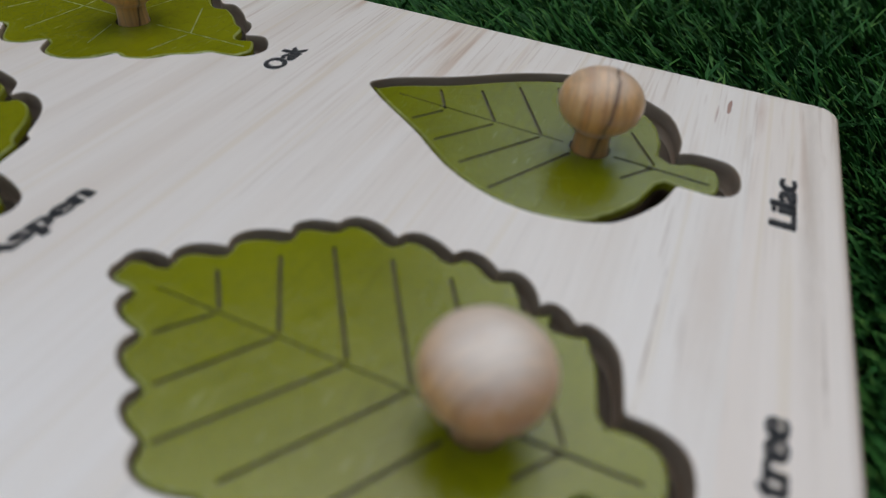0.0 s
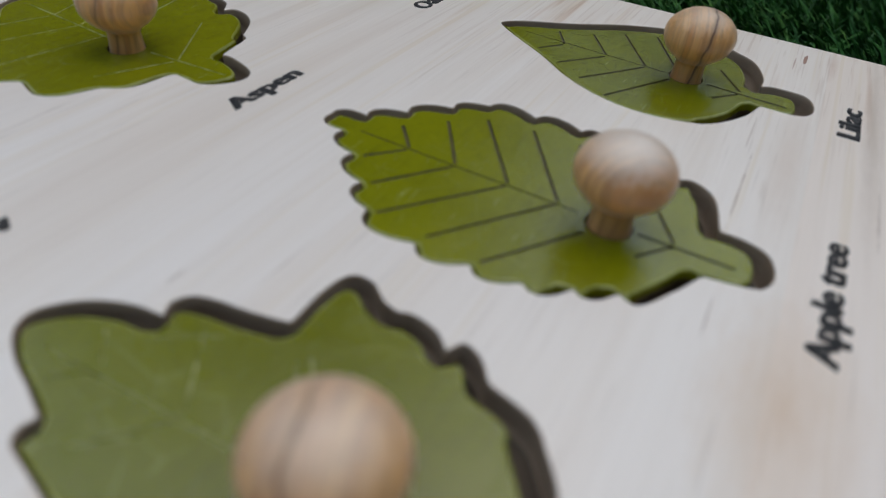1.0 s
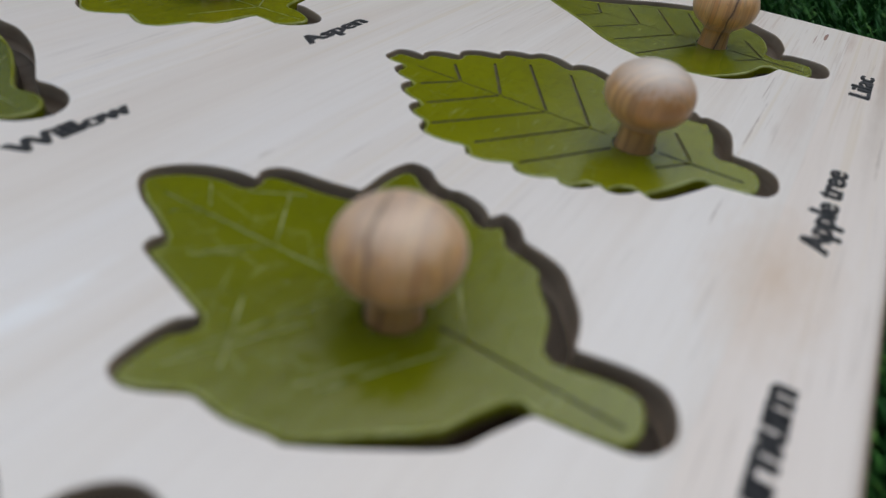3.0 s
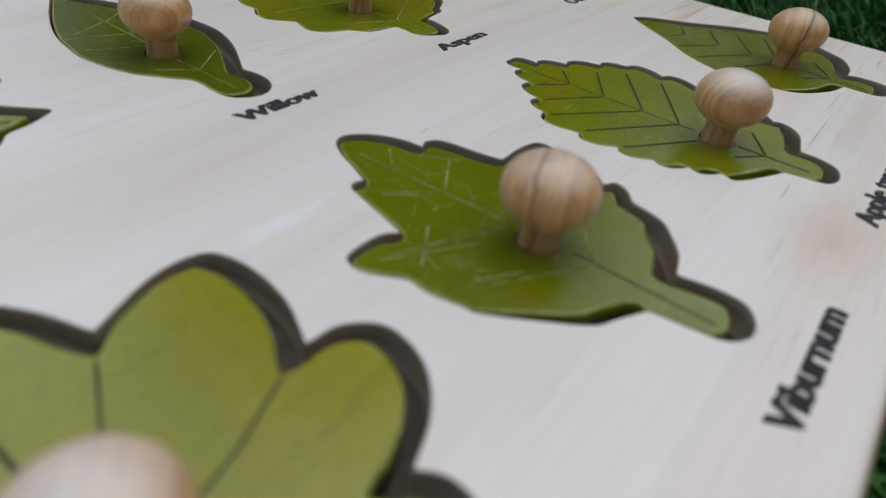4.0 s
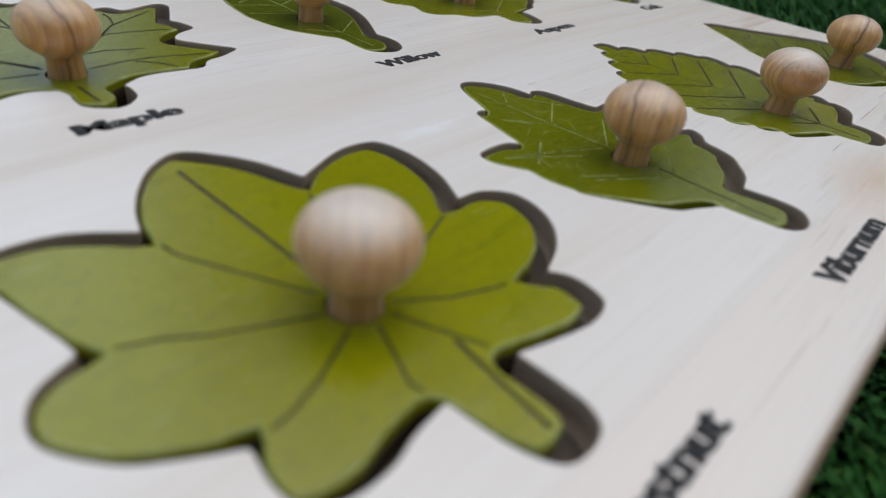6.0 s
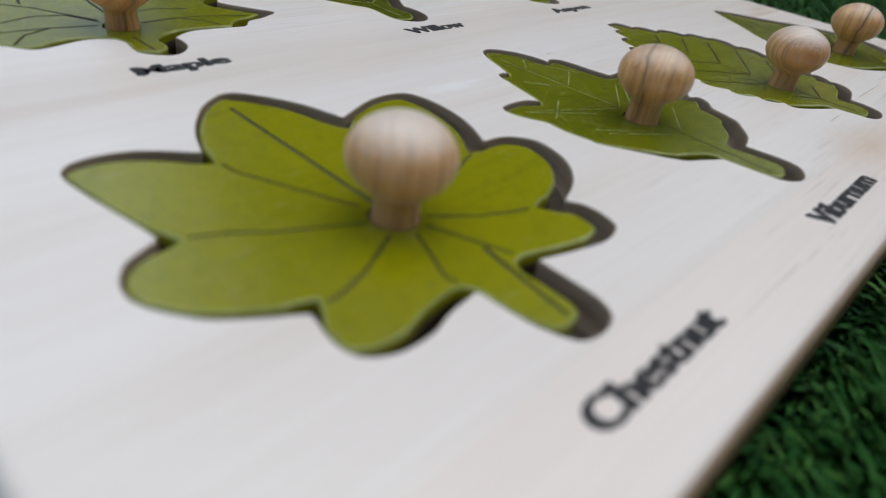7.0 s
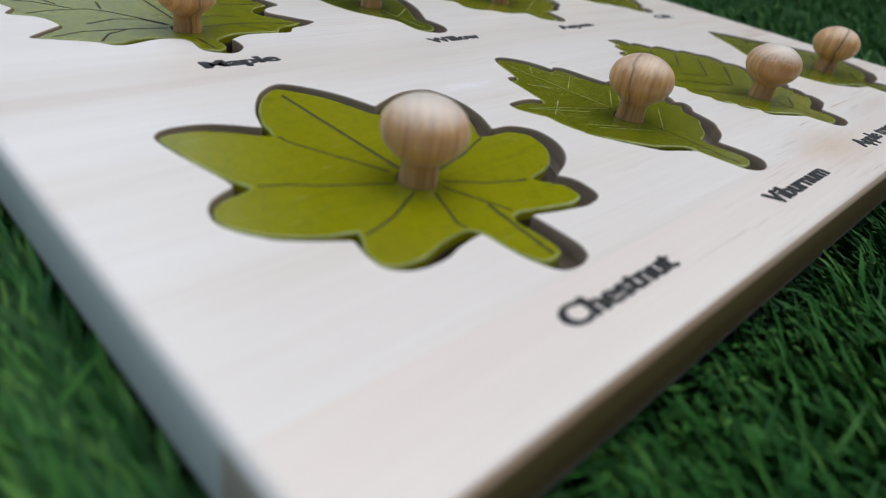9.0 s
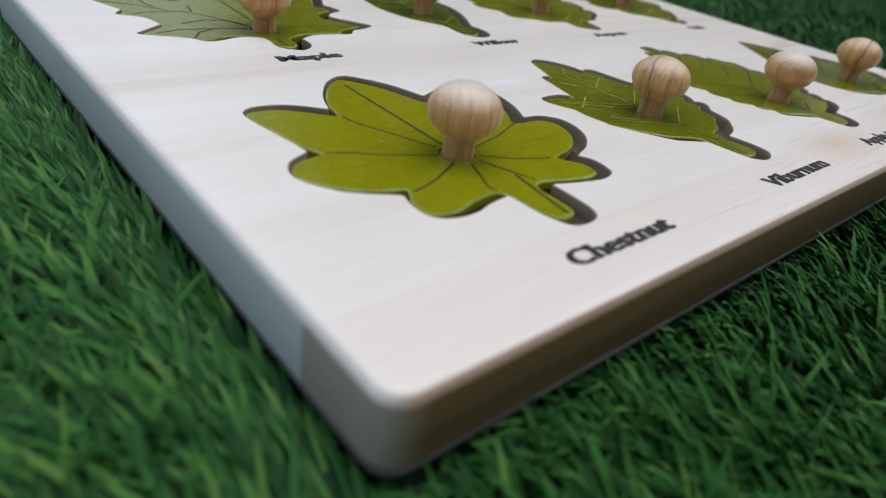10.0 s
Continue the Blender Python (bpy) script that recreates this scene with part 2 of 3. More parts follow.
def leaf_paint(name, deep, worn=0.15, yellow=0.0):
    """Satin paint; deep is the share of a darker green, for darker paint and for painted-in shade; yellow that of a
    yellower one, worn how much its scratches show.
    """
    m = Mat(name)
    info = m.node("ShaderNodeObjectInfo")
    big = m.noise(m.coords((30, 14, 30)), 1.0, 3.0)
    fine = m.noise(m.coords((90, 700, 90), rot=(0, 0, 0.5)), 1.0, 3.0, 0.6)
    crackle = m.noise(m.coords((430, 430, 430)), 1.0, 5.0, 0.65, 0.9)
    wood = m.ramp(m.noise(m.coords((38, 560, 60)), 1.0, 2.0), (0.58, grey(0)), (0.70, grey(1)))
    # fine straight scratches every way, in patches
    where = m.ramp(m.noise(m.coords((24, 24, 24), loc=(1, 5, 0)), 1.0, 2.0), (0.42, grey(0)), (0.58, grey(1)))

    def scored(scale, turn, slim):
        vor = m.node("ShaderNodeTexVoronoi", Vector=m.coords((1, 1, 0.01), rot=(0, 0, turn)), Scale=scale)
        vor.feature = "DISTANCE_TO_EDGE"
        broken = m.ramp(m.noise(m.coords((140, 140, 140), rot=(0, 0, turn)), 1.0, 2.0), (0.47, grey(0)), (0.56, grey(1)))
        return m.math("MULTIPLY", m.ramp(vor.outputs["Distance"], (slim * 0.5, grey(1)), (slim, grey(0))), broken)

    scratch = m.math("MULTIPLY", m.math("MAXIMUM", scored(48, 0.4, 0.0085), scored(95, 1.3, 0.012)), where)
    col = m.ramp(big, (0.3, (0.172, 0.168, 0.0012)), (0.7, (0.245, 0.238, 0.0025)))
    col = m.mix(m.math("MULTIPLY", info.outputs["Random"], 0.25), col, (0.15, 0.175, 0.004))
    col = m.mix(yellow, col, (0.42, 0.37, 0.002))
    col = m.mix(deep, col, (0.045, 0.068, 0.002))
    col = m.mix(m.math("MULTIPLY", wood, 0.2), col, (0.085, 0.085, 0.004))
    col = m.mix(m.ramp(crackle, (0.50, grey(0)), (0.68, grey(0.3))), col, (0.10, 0.105, 0.004))
    dash = m.math("MULTIPLY", m.ramp(m.noise(m.coords((150, 1500, 100), loc=(4, 2, 0)), 1.0, 1.0), (0.70, grey(0)), (0.73, grey(1))), where)
    col = m.mix(m.math("MULTIPLY", dash, 0.4), col, (0.46, 0.47, 0.20))
    col = m.mix(m.math("MULTIPLY", scratch, worn), col, (0.46, 0.48, 0.20))
    grit = m.noise(m.coords((1300, 1300, 1300)), 1.0, 2.0, 0.6, 0.5)
    height = m.math("ADD", m.math("ADD", m.math("MULTIPLY", fine, 0.15), m.math("MULTIPLY", crackle, 1.3)), m.math("ADD", m.math("MULTIPLY", grit, 0.75), m.math("MULTIPLY", scratch, 0.35)))
    return m.out(Base_Color=col, Roughness=m.math("ADD", m.math("MULTIPLY", crackle, 0.1), 0.07), IOR=1.5, Specular_IOR_Level=0.65,
                 Normal=m.bump(height, 0.25, 0.0005))


def vein_brown():
    m = Mat("burned_vein_line")
    v = m.noise(m.coords((500, 500, 500)), 1.0, 2.0)
    return m.out(Base_Color=m.ramp(v, (0.3, (0.036, 0.026, 0.010)), (0.7, (0.092, 0.070, 0.022))), Roughness=0.6)


def worn_paint():
    m = Mat("worn_paint_edge")
    # worn edge paint, its pale tone also painting the highlight along the rim
    v = m.noise(m.coords((160, 160, 160)), 1.0, 4.0, 0.7)
    col = m.ramp(v, (0.40, (0.18, 0.185, 0.006)), (0.66, (0.33, 0.34, 0.09)))
    return m.out(Base_Color=col, Roughness=0.34)


def pale_line():
    m = Mat("pale_scored_line")
    v = m.noise(m.coords((350, 350, 350)), 1.0, 2.0)
    return m.out(Base_Color=m.ramp(v, (0.35, (0.18, 0.185, 0.02)), (0.62, (0.46, 0.47, 0.22))), Roughness=0.5)


def plain_plaster():
    m = Mat("dark_plaster")
    v = m.noise(m.coords((9, 9, 9)), 1.0, 5.0, 0.6)
    return m.out(Base_Color=m.ramp(v, (0.3, (0.045, 0.05, 0.045)), (0.7, (0.08, 0.085, 0.075))), Roughness=0.9)


def knob_wood(name, pale, cleft, crown_sheen):
    """Turned beech; pale: how bleached the wood is, cleft: how dark the one broad ring that runs down through the knob
    is, crown_sheen: how strongly sky sheen is painted on its top.
    """
    m = Mat(name)
    info = m.node("ShaderNodeObjectInfo")
    tc = m.coords()
    shift = m.node("ShaderNodeCombineXYZ", X=info.outputs["Random"], Y=m.math("MULTIPLY", info.outputs["Random"], 2.3), Z=0.0)

    def grain(scale):
        push = m.tree.nodes.new("ShaderNodeVectorMath")
        m.set(push, "0", tc)
        m.set(push, "1", shift.outputs[0])
        mp = m.node("ShaderNodeMapping", Vector=push.outputs[0])
        mp.inputs["Scale"].default_value = scale
        return mp.outputs[0]

    # growth rings stand upright through the knob, so they show as lines down its sides
    band = m.noise(grain((420, 9, 5)), 1.0, 3.0, 0.5, 0.15)
    fine = m.noise(grain((1300, 700, 60)), 1.0, 2.0)
    stripe = m.ramp(m.noise(grain((620, 260, 12)), 1.0, 2.0, 0.5, 0.3), (0.44, grey(1)), (0.56, grey(0)))
    fleck = m.ramp(m.noise(grain((1000, 1000, 90)), 1.0, 2.0), (0.58, grey(0)), (0.72, grey(1)))
    line = m.ramp(band, (0.395, grey(0)), (0.42, grey(1)), (0.46, grey(0)))
    late = m.ramp(band, (0.56, grey(0)), (0.575, grey(1)), (0.61, grey(0)))
    col = m.ramp(band, (0.3, (0.57, 0.235, 0.055)), (0.5, (0.72, 0.36, 0.11)), (0.72, (0.78, 0.44, 0.165)))
    col = m.mix(pale, col, (0.74, 0.51, 0.32))
    col = m.mix(m.math("MULTIPLY", stripe, 0.28), col, (0.30, 0.135, 0.045))
    col = m.mix(m.math("MULTIPLY", fleck, 0.35), col, (0.26, 0.115, 0.04))
    sep = m.node("ShaderNodeSeparateXYZ", Vector=tc)
    col = m.mix(m.math("MULTIPLY", line, 0.38), col, (0.20, 0.085, 0.03))
    col = m.mix(m.math("MULTIPLY", late, 0.28), col, (0.26, 0.125, 0.05))
    # the sky's sheen on the crown is painted in as a paler colour
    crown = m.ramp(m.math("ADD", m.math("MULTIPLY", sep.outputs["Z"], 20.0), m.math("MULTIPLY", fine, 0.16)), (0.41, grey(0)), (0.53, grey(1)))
    col = m.mix(m.math("MULTIPLY", m.math("MULTIPLY", crown, crown_sheen), m.ramp(fine, (0.35, grey(0.85)), (0.65, grey(0.5)))), col, (0.84, 0.74, 0.67))
    bend = m.math("ADD", sep.outputs["X"], m.math("MULTIPLY", m.noise(m.coords((60, 90, 70)), 1.0, 2.0), 0.007))
    off = m.math("SUBTRACT", bend, 0.005)
    ring = m.ramp(m.math("MULTIPLY", m.math("ABSOLUTE", off), 100.0), (0.018, grey(1)), (0.05, grey(0.3)), (0.16, grey(0)))
    col = m.mix(m.math("MULTIPLY", ring, cleft), col, (0.12, 0.046, 0.017))
    height = m.math("SUBTRACT", fine, m.math("MULTIPLY", ring, cleft))
    return m.out(Base_Color=col, Roughness=m.math("ADD", m.math("MULTIPLY", fine, 0.2), 0.28), Specular_IOR_Level=0.75,
                 Sheen_Weight=0.3, Sheen_Roughness=0.42, Sheen_Tint=(0.94, 0.96, 1.0, 1.0), Normal=m.bump(height, 0.2, 0.0003))


def ink():
    m = Mat("burned_black")
    v = m.noise(m.coords((900, 900, 900)), 1.0, 2.0)
    return m.out(Base_Color=m.ramp(v, (0.3, (0.010, 0.009, 0.010)), (0.7, (0.035, 0.03, 0.03))), Roughness=0.65)


def blade_green():
    m = Mat("plastic_grass_blade")
    geo = m.node("ShaderNodeNewGeometry")
    col = m.ramp(geo.outputs["Random Per Island"], (0.0, (0.010, 0.044, 0.013)), (0.45, (0.026, 0.112, 0.028)), (0.8, (0.060, 0.190, 0.040)), (1.0, (0.14, 0.28, 0.06)))
    patch = m.noise(m.coords((22, 22, 22)), 1.0, 2.0)
    col = m.mix(m.math("MULTIPLY", patch, 0.5), col, (0.026, 0.085, 0.008))
    return m.out(Base_Color=col, Roughness=0.5, IOR=1.5, Specular_IOR_Level=0.12)


def turf_backing():
    m = Mat("turf_backing")
    a = m.noise(m.coords((60, 60, 60)), 1.0, 4.0)
    b = m.noise(m.coords((500, 900, 500)), 1.0, 3.0)
    col = m.ramp(b, (0.3, (0.004, 0.016, 0.005)), (0.7, (0.016, 0.065, 0.014)))
    col = m.mix(m.math("MULTIPLY", a, 0.4), col, (0.008, 0.03, 0.008))
    return m.out(Base_Color=col, Roughness=0.8, Normal=m.bump(b, 0.8, 0.004))


PINE, EDGE, ROUND, BURNT, RECESS, PAINT = board_wood(), edge_wood(), rounded_wood(), burnt_wood(), recess_wood(), leaf_paint("green_satin_paint", 0.0)
DEEP_GREEN = leaf_paint("deep_green_satin_paint", 0.62)
# Viburnum's green is darkened to stand in for its weaker sky reflection
DIMMED_GREEN = leaf_paint("dimmed_green_satin_paint", 0.32, 0.32)
# Lilac has the common green with some shade mixed into the colour
SHADED_GREEN = leaf_paint("shaded_green_satin_paint", 0.2)
YELLOW_GREEN = leaf_paint("yellow_green_satin_paint", 0.0, 0.05, 0.22)
WORN, PALE, PLASTER, CHAR, PLY = worn_paint(), pale_line(), plain_plaster(), charred_wood(), backing_wood()
VEIN, BLACK, BLADE, BACKING = vein_brown(), ink(), blade_green(), turf_backing()
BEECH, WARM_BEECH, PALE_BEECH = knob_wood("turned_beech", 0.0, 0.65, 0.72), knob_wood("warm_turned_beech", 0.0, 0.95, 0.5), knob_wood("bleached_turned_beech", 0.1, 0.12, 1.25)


# ---------------------------------------------------------------- mesh helpers
def link_mesh(name, verts, faces, mats, parent=None, label="", face_mats=None, smooth=None):
    me = bpy.data.meshes.new(name)
    me.from_pydata([tuple(v) for v in verts], [], [tuple(f) for f in faces])
    for mat in mats:
        me.materials.append(mat)
    if face_mats is not None:
        me.polygons.foreach_set("material_index", np.array(face_mats, dtype=np.int32))
    if smooth is not None:
        me.polygons.foreach_set("use_smooth", np.array(smooth, dtype=bool))
    me.validate()
    me.update()
    ob = new(name, me)
    if parent is not None:
        ob.parent = parent
    return tagged(ob, label) if label else ob


def curve(text, step=0.9):
    """A closed outline from a few guide points 'x,y' in millimetres; one with a trailing * is a corner, the others lie on smooth bends.
    From a point with ^ or ~ a rounded saw tooth swells to the next point, fullest at its beginning or at its end."""
    pts, hard, tooth = [], [], []
    for word in text.split():
        hard.append(word[-1] in "*^~")
        tooth.append(word[-1] if word[-1] in "^~" else "")
        pts.append(np.array([float(v) for v in word.rstrip("*^~").split(",")]))
    n = len(pts)
    side = -1 if area(np.array(pts)) > 0 else 1
    out, kink = [], []
    for i in range(n):
        p1, p2 = pts[i], pts[(i + 1) % n]
        gap = np.linalg.norm(p2 - p1)
        m1 = (p2 - p1) if hard[i] else (p2 - pts[i - 1]) / (gap + np.linalg.norm(p1 - pts[i - 1])) * gap
        p3 = pts[(i + 2) % n]
        m2 = (p2 - p1) if hard[(i + 1) % n] else (p3 - p1) / (gap + np.linalg.norm(p3 - p2)) * gap
        k = max(2, int(round(gap / step)))
        if tooth[i]:
            swell = np.array([-(p2 - p1)[1], (p2 - p1)[0]]) / gap * side * (1.3 + 0.24 * gap)
            near, far = (p1 + 0.06 * (p2 - p1) + 1.3 * swell, p1 + 0.62 * (p2 - p1) + swell) if tooth[i] == "^" else (p1 + 0.38 * (p2 - p1) + swell, p1 + 0.94 * (p2 - p1) + 1.3 * swell)
            for j in range(k):
                s = j / k
                kink.append(j == 0)
                out.append((1 - s) ** 3 * p1 + 3 * s * (1 - s) ** 2 * near + 3 * s * s * (1 - s) * far + s**3 * p2)
            continue
        for j in range(k):
            s = j / k
            kink.append(hard[i] and j == 0)
            out.append((2 * s**3 - 3 * s**2 + 1) * p1 + (s**3 - 2 * s**2 + s) * m1 + (-2 * s**3 + 3 * s**2) * p2 + (s**3 - s**2) * m2)
    out = np.array(out)
    if area(out) < 0:
        out, kink = out[::-1], kink[::-1]
    # the cutter leaves round tips and almost sharp notches
    n = len(out)
    done = out.copy()
    for i in np.flatnonzero(kink):
        a, b, c = out[i - 1], out[i], out[(i + 1) % n]
        outward = (b - a)[0] * (c - b)[1] - (b - a)[1] * (c - b)[0] > 0
        reach = 3 if outward else 1
        p0, p2 = out[i - reach], out[(i + reach) % n]
        for j in range(-reach + 1, reach):
            s = (j + reach) / (2 * reach)
            done[(i + j) % n] = (1 - s) ** 2 * p0 + 2 * s * (1 - s) * b + s * s * p2
    return done


def area(p):
    x, y = p[:, 0], p[:, 1]
    return 0.5 * np.sum(x * np.roll(y, -1) - y * np.roll(x, -1))


def normals(p):
    """Outward normals of a counter-clockwise outline."""
    d = np.roll(p, -1, 0) - p
    d /= np.linalg.norm(d, axis=1)[:, None] + 1e-12
    e = d + np.roll(d, 1, 0)
    e /= np.linalg.norm(e, axis=1)[:, None] + 1e-9
    return np.stack([e[:, 1], -e[:, 0]], 1)


def distance(p, q):
    """The distances of the points p from the closed line q."""
    a, b = q, np.roll(q, -1, 0)
    ab = b - a
    t = np.clip(np.einsum("pqk,qk->pq", p[:, None] - a[None], ab) / (np.sum(ab * ab, 1) + 1e-12), 0, 1)
    return np.sqrt(np.min(np.sum((p[:, None] - a[None] - t[..., None] * ab[None]) ** 2, 2), 1))


def inset(p, gap):
    q = p - normals(p) * gap
    keep = distance(q, p) > gap * 0.95
    return q[keep]


def inside(p, poly):
    x, y = p[:, 0][:, None], p[:, 1][:, None]
    x1, y1 = poly[:, 0][None], poly[:, 1][None]
    x2, y2 = np.roll(poly[:, 0], -1)[None], np.roll(poly[:, 1], -1)[None]
    hit = ((y1 > y) != (y2 > y)) & (x < (x2 - x1) * (y - y1) / (y2 - y1 + 1e-15) + x1)
    return hit.sum(1) % 2 == 1


def filled(outer, holes):
    """Triangles over an outline less its holes: points and faces."""
    from mathutils import geometry
    loops = [outer, *holes]
    pts = np.concatenate(loops)
    edges, at = [], 0
    for lp in loops:
        k = len(lp)
        edges += [(at + i, at + (i + 1) % k) for i in range(k)]
        at += k
    res = geometry.delaunay_2d_cdt([Vector(p) for p in pts], edges, [], 0, 1e-7)
    verts = np.array([tuple(v) for v in res[0]])
    tris = np.array([f for f in res[2] if len(f) == 3])
    mid = verts[tris].mean(1)
    ok = inside(mid, outer)
    for h in holes:
        ok &= ~inside(mid, h)
    tris = tris[ok]
    a, b, c = verts[tris[:, 0]], verts[tris[:, 1]], verts[tris[:, 2]]
    flip = (b[:, 0] - a[:, 0]) * (c[:, 1] - a[:, 1]) - (b[:, 1] - a[:, 1]) * (c[:, 0] - a[:, 0]) < 0
    tris[flip] = tris[flip][:, ::-1]
    return verts, tris


class Solid:
    """Collects the faces of one mesh, in millimetres."""

    def __init__(self):
        self.v, self.f, self.m, self.s = [], [], [], []

    def flat(self, outer, holes, z, mat, up=True):
        pts, tris = filled(outer, holes)
        base = len(self.v)
        self.v += [(x, y, z) for x, y in pts]
        for t in tris:
            self.f.append([base + int(i) for i in (t if up else t[::-1])])
            self.m.append(mat)
            self.s.append(False)

    def rings(self, loops, mat, outward=True):
        """Joins loops of equal length, (points, z), one below the other."""
        n = len(loops[0][0])
        base = len(self.v)
        for p, z in loops:
            self.v += [(x, y, z) for x, y in p]
        for r in range(len(loops) - 1):
            a, b = base + r * n, base + (r + 1) * n
            for i in range(n):
                j = (i + 1) % n
                quad = [a + i, b + i, b + j, a + j]
                self.f.append(quad if outward else quad[::-1])
                self.m.append(mat)
                self.s.append(True)

    def done(self, name, mats, parent=None, label=""):
        ob = link_mesh(name, np.array(self.v) * MM, self.f, mats, parent, label, self.m, self.s)
        bm = bmesh.new()
        bm.from_mesh(ob.data)
        bmesh.ops.remove_doubles(bm, verts=bm.verts, dist=2e-6)
        bm.to_mesh(ob.data)
        bm.free()
        return ob


def thing(name, place, label, category, group="", kind=""):
    ob = new(name)
    ob.empty_display_size = 0.01
    ob.location = place
    return tagged(ob, label, category, group, kind)


# ---------------------------------------------------------------- leaf outlines, in millimetres on the board
def lilac_outline():
    return curve("344.5,127.5* 351,121.5 360,107 370.5,93.5 375.5,85.5 379,78 380.5,70 379,60 374.5,52.5 369,45.5 357.5,41 350,40.5* 352,37 352,29 350,26.5 345.5,25 340.5,25 337,27 335.5,31 335.5,39* 325.5,42 314.5,49.5 310.5,58 309,68.5 311,79.5 317,91.5 327.5,104.5 338,119.5")


def apple_outline():
    return curve("256.5,133.5^ 261,125.5^ 269,118^ 278.5,109.5^ 285.5,102.5^ 286.8,89.5^ 287.5,77^ 287,67^ 281.5,57^ 280,49.5* 281.5,47.5 280,43.5 276,40.5 264.7,37.5* 264.5,32 262.5,27.5 258.5,25.5 253.7,25.2 250.2,27 248.8,31 247.5,37.7* 239.7,41.5 232,46.5 233.3,50.5~ 230,58~ 226,66.7~ 225.2,77~ 224.5,89~ 228.3,103~ 235.7,109.5~ 244.5,118~ 252,126~")


def viburnum_outline():
    return curve("169,130.5 172.5,132 176.5,130 180.5,125.5 183,119.5 183.7,113.8* 186.7,115.2 189.7,113.6 191.2,109.5 192.3,102.5 194,95.5* 204,95.7 209.5,94 210,90 207,85.5 206,82* 207,79.5 205.7,74 202.7,70.5* 206,68.7 204.5,65 200.7,62* 198,53 193.3,48.7 188,45 180.7,42.7* 182.3,33.5 181.5,28 177,25 172.5,24.7 168.5,27.5 167,33.5 165.7,42.5* 159,46 154.7,48.2 148.7,56 141.7,66.7 141.5,69* 140,75.5 140.2,81.8* 135.7,90 136.5,94.5 140.5,95.6 147.5,95.2 151,92.7* 156.3,113.7* 158.7,113.7 160.7,112.7* 163.5,119.5 165.5,125")


def chestnut_outline():
    return curve("31,114 34,117 40.5,117.5 47,115.5 56.2,109.2* 59,117 63,124 69,131 76.5,134.5 83.5,128.5 88.7,120.5 92.7,109.5* 106,115 113.7,115.7 118.5,113.7 120.7,105 119,93 114.2,82.7* 121.5,81.7 126.5,76.7 126.3,70 123,63.5 116.7,58 107.7,54* 110,50.5 110.3,46.5 108.5,41.7 102.5,40 96,41 85,44* 85,34 84.5,29.7 82.5,26.5 78,25.2 73.5,26 71.5,29 70,34 69,44.5* 61.5,43.3 55.5,41.5 48.5,41.7 44,44.5 43,49 44.2,55.7* 35.7,60.5 30.5,64.5 25.2,73.5 27.5,81 35.3,85.5* 34.5,90.7 32.5,100.5 31,109.5") * 1.015 - (1.1, 1.0)


def maple_outline():
    return curve("103,242* 107,247.5 111.5,249* 115,243 125.5,246 130,246.5* 131.5,242.5* 123,226* 125,223 126.7,215.5* 118.5,212 115.3,207.5 118.5,202 128,191* 119.5,187 113.5,185.3 110,180.5* 103,181.5 92,182 84.7,178.5* 85.2,175.5 84,169.5 78.5,165 74,166.7 70.7,170.5 71.2,179* 69.5,182.3 62.5,184.5 49,181.3 43,186.5 27,194.5* 40,205* 37.5,214 28,220.5* 32.5,226.7* 24.5,245* 35,247 42,246* 52,247 60.5,242* 66,252 63,264* 72,262 78,280* 85,263 96,266* 95,252")


def willow_outline():
    return curve("172,280.5* 180,267 188,250 193.7,235 195.5,218.5 194,210 190,199.5 180.5,183* 181.7,177 181,171.5 178,167 173.3,165 168.7,166.5 165.5,169.7 164.7,174 164.7,184.7 161,189.5 153.7,201 150,217 150.7,227 153.3,240.5 160,257.5")


def aspen_outline():
    return curve("299,213.5 297,207.5 291.3,203.3* 294.3,201.3 293.5,195.7 289,190 279.7,184.5* 279,182.5 269.7,180.3 265.7,179.5* 266,176 262.7,166.5 258.7,164 254.7,165 250.7,168 248.7,171.5 249,176.5 248.5,180.3 237,182.7 231.7,188.3* 223.7,191.7 221,195 220.3,198 222.7,205.7* 216,214.5 216.7,221 220.5,226.5* 220,232.5 223,240 231,248.5 240,252.5 244.5,249* 247.5,253 252,257 258,258.5 263.5,258 267.5,256.5 272,252* 281,252.5 287.5,244 286.5,238* 295,236 298,229 294.5,223.5* 299.5,219")


def oak_outline():
    return curve("372,200 369,196.5* 370.3,193 366.7,187 361.3,181.5* 360.7,179.5 357.7,177 352.3,175.5* 354,169.3 347.5,164 343,164.7 339.5,167.7 337.5,176.7* 334.5,179.3 330,185.3* 326.3,187.5 323.5,191.5 322.5,195.5 323.5,198.5* 316.5,203 313,210 314.3,217.7 320.5,221.7* 315.3,225.3 313.3,230 315,235 322.3,241.5* 320.5,248 323,256 333,259.5* 336,268 344,272.5 352,270 357,260.5* 368,259 372,250 367,241.5* 377.5,238 380.5,228 374,219.5* 379.5,213 378,205")


# name, outline, knob, veins: lines of points, each engraved
def fan(rib, pairs):
    """Side veins that leave a midrib at x = rib: (y, reach to the left, rise, reach to the right, rise)."""
    out = []
    for y, lx, ly, rx, ry in pairs:
        if lx:
            out.append([(rib - 0.9, y + 0.6), (rib - lx, y + ly)])
        if rx:
            out.append([(rib + 0.9, y + 0.6), (rib + rx, y + ry)])
    return out


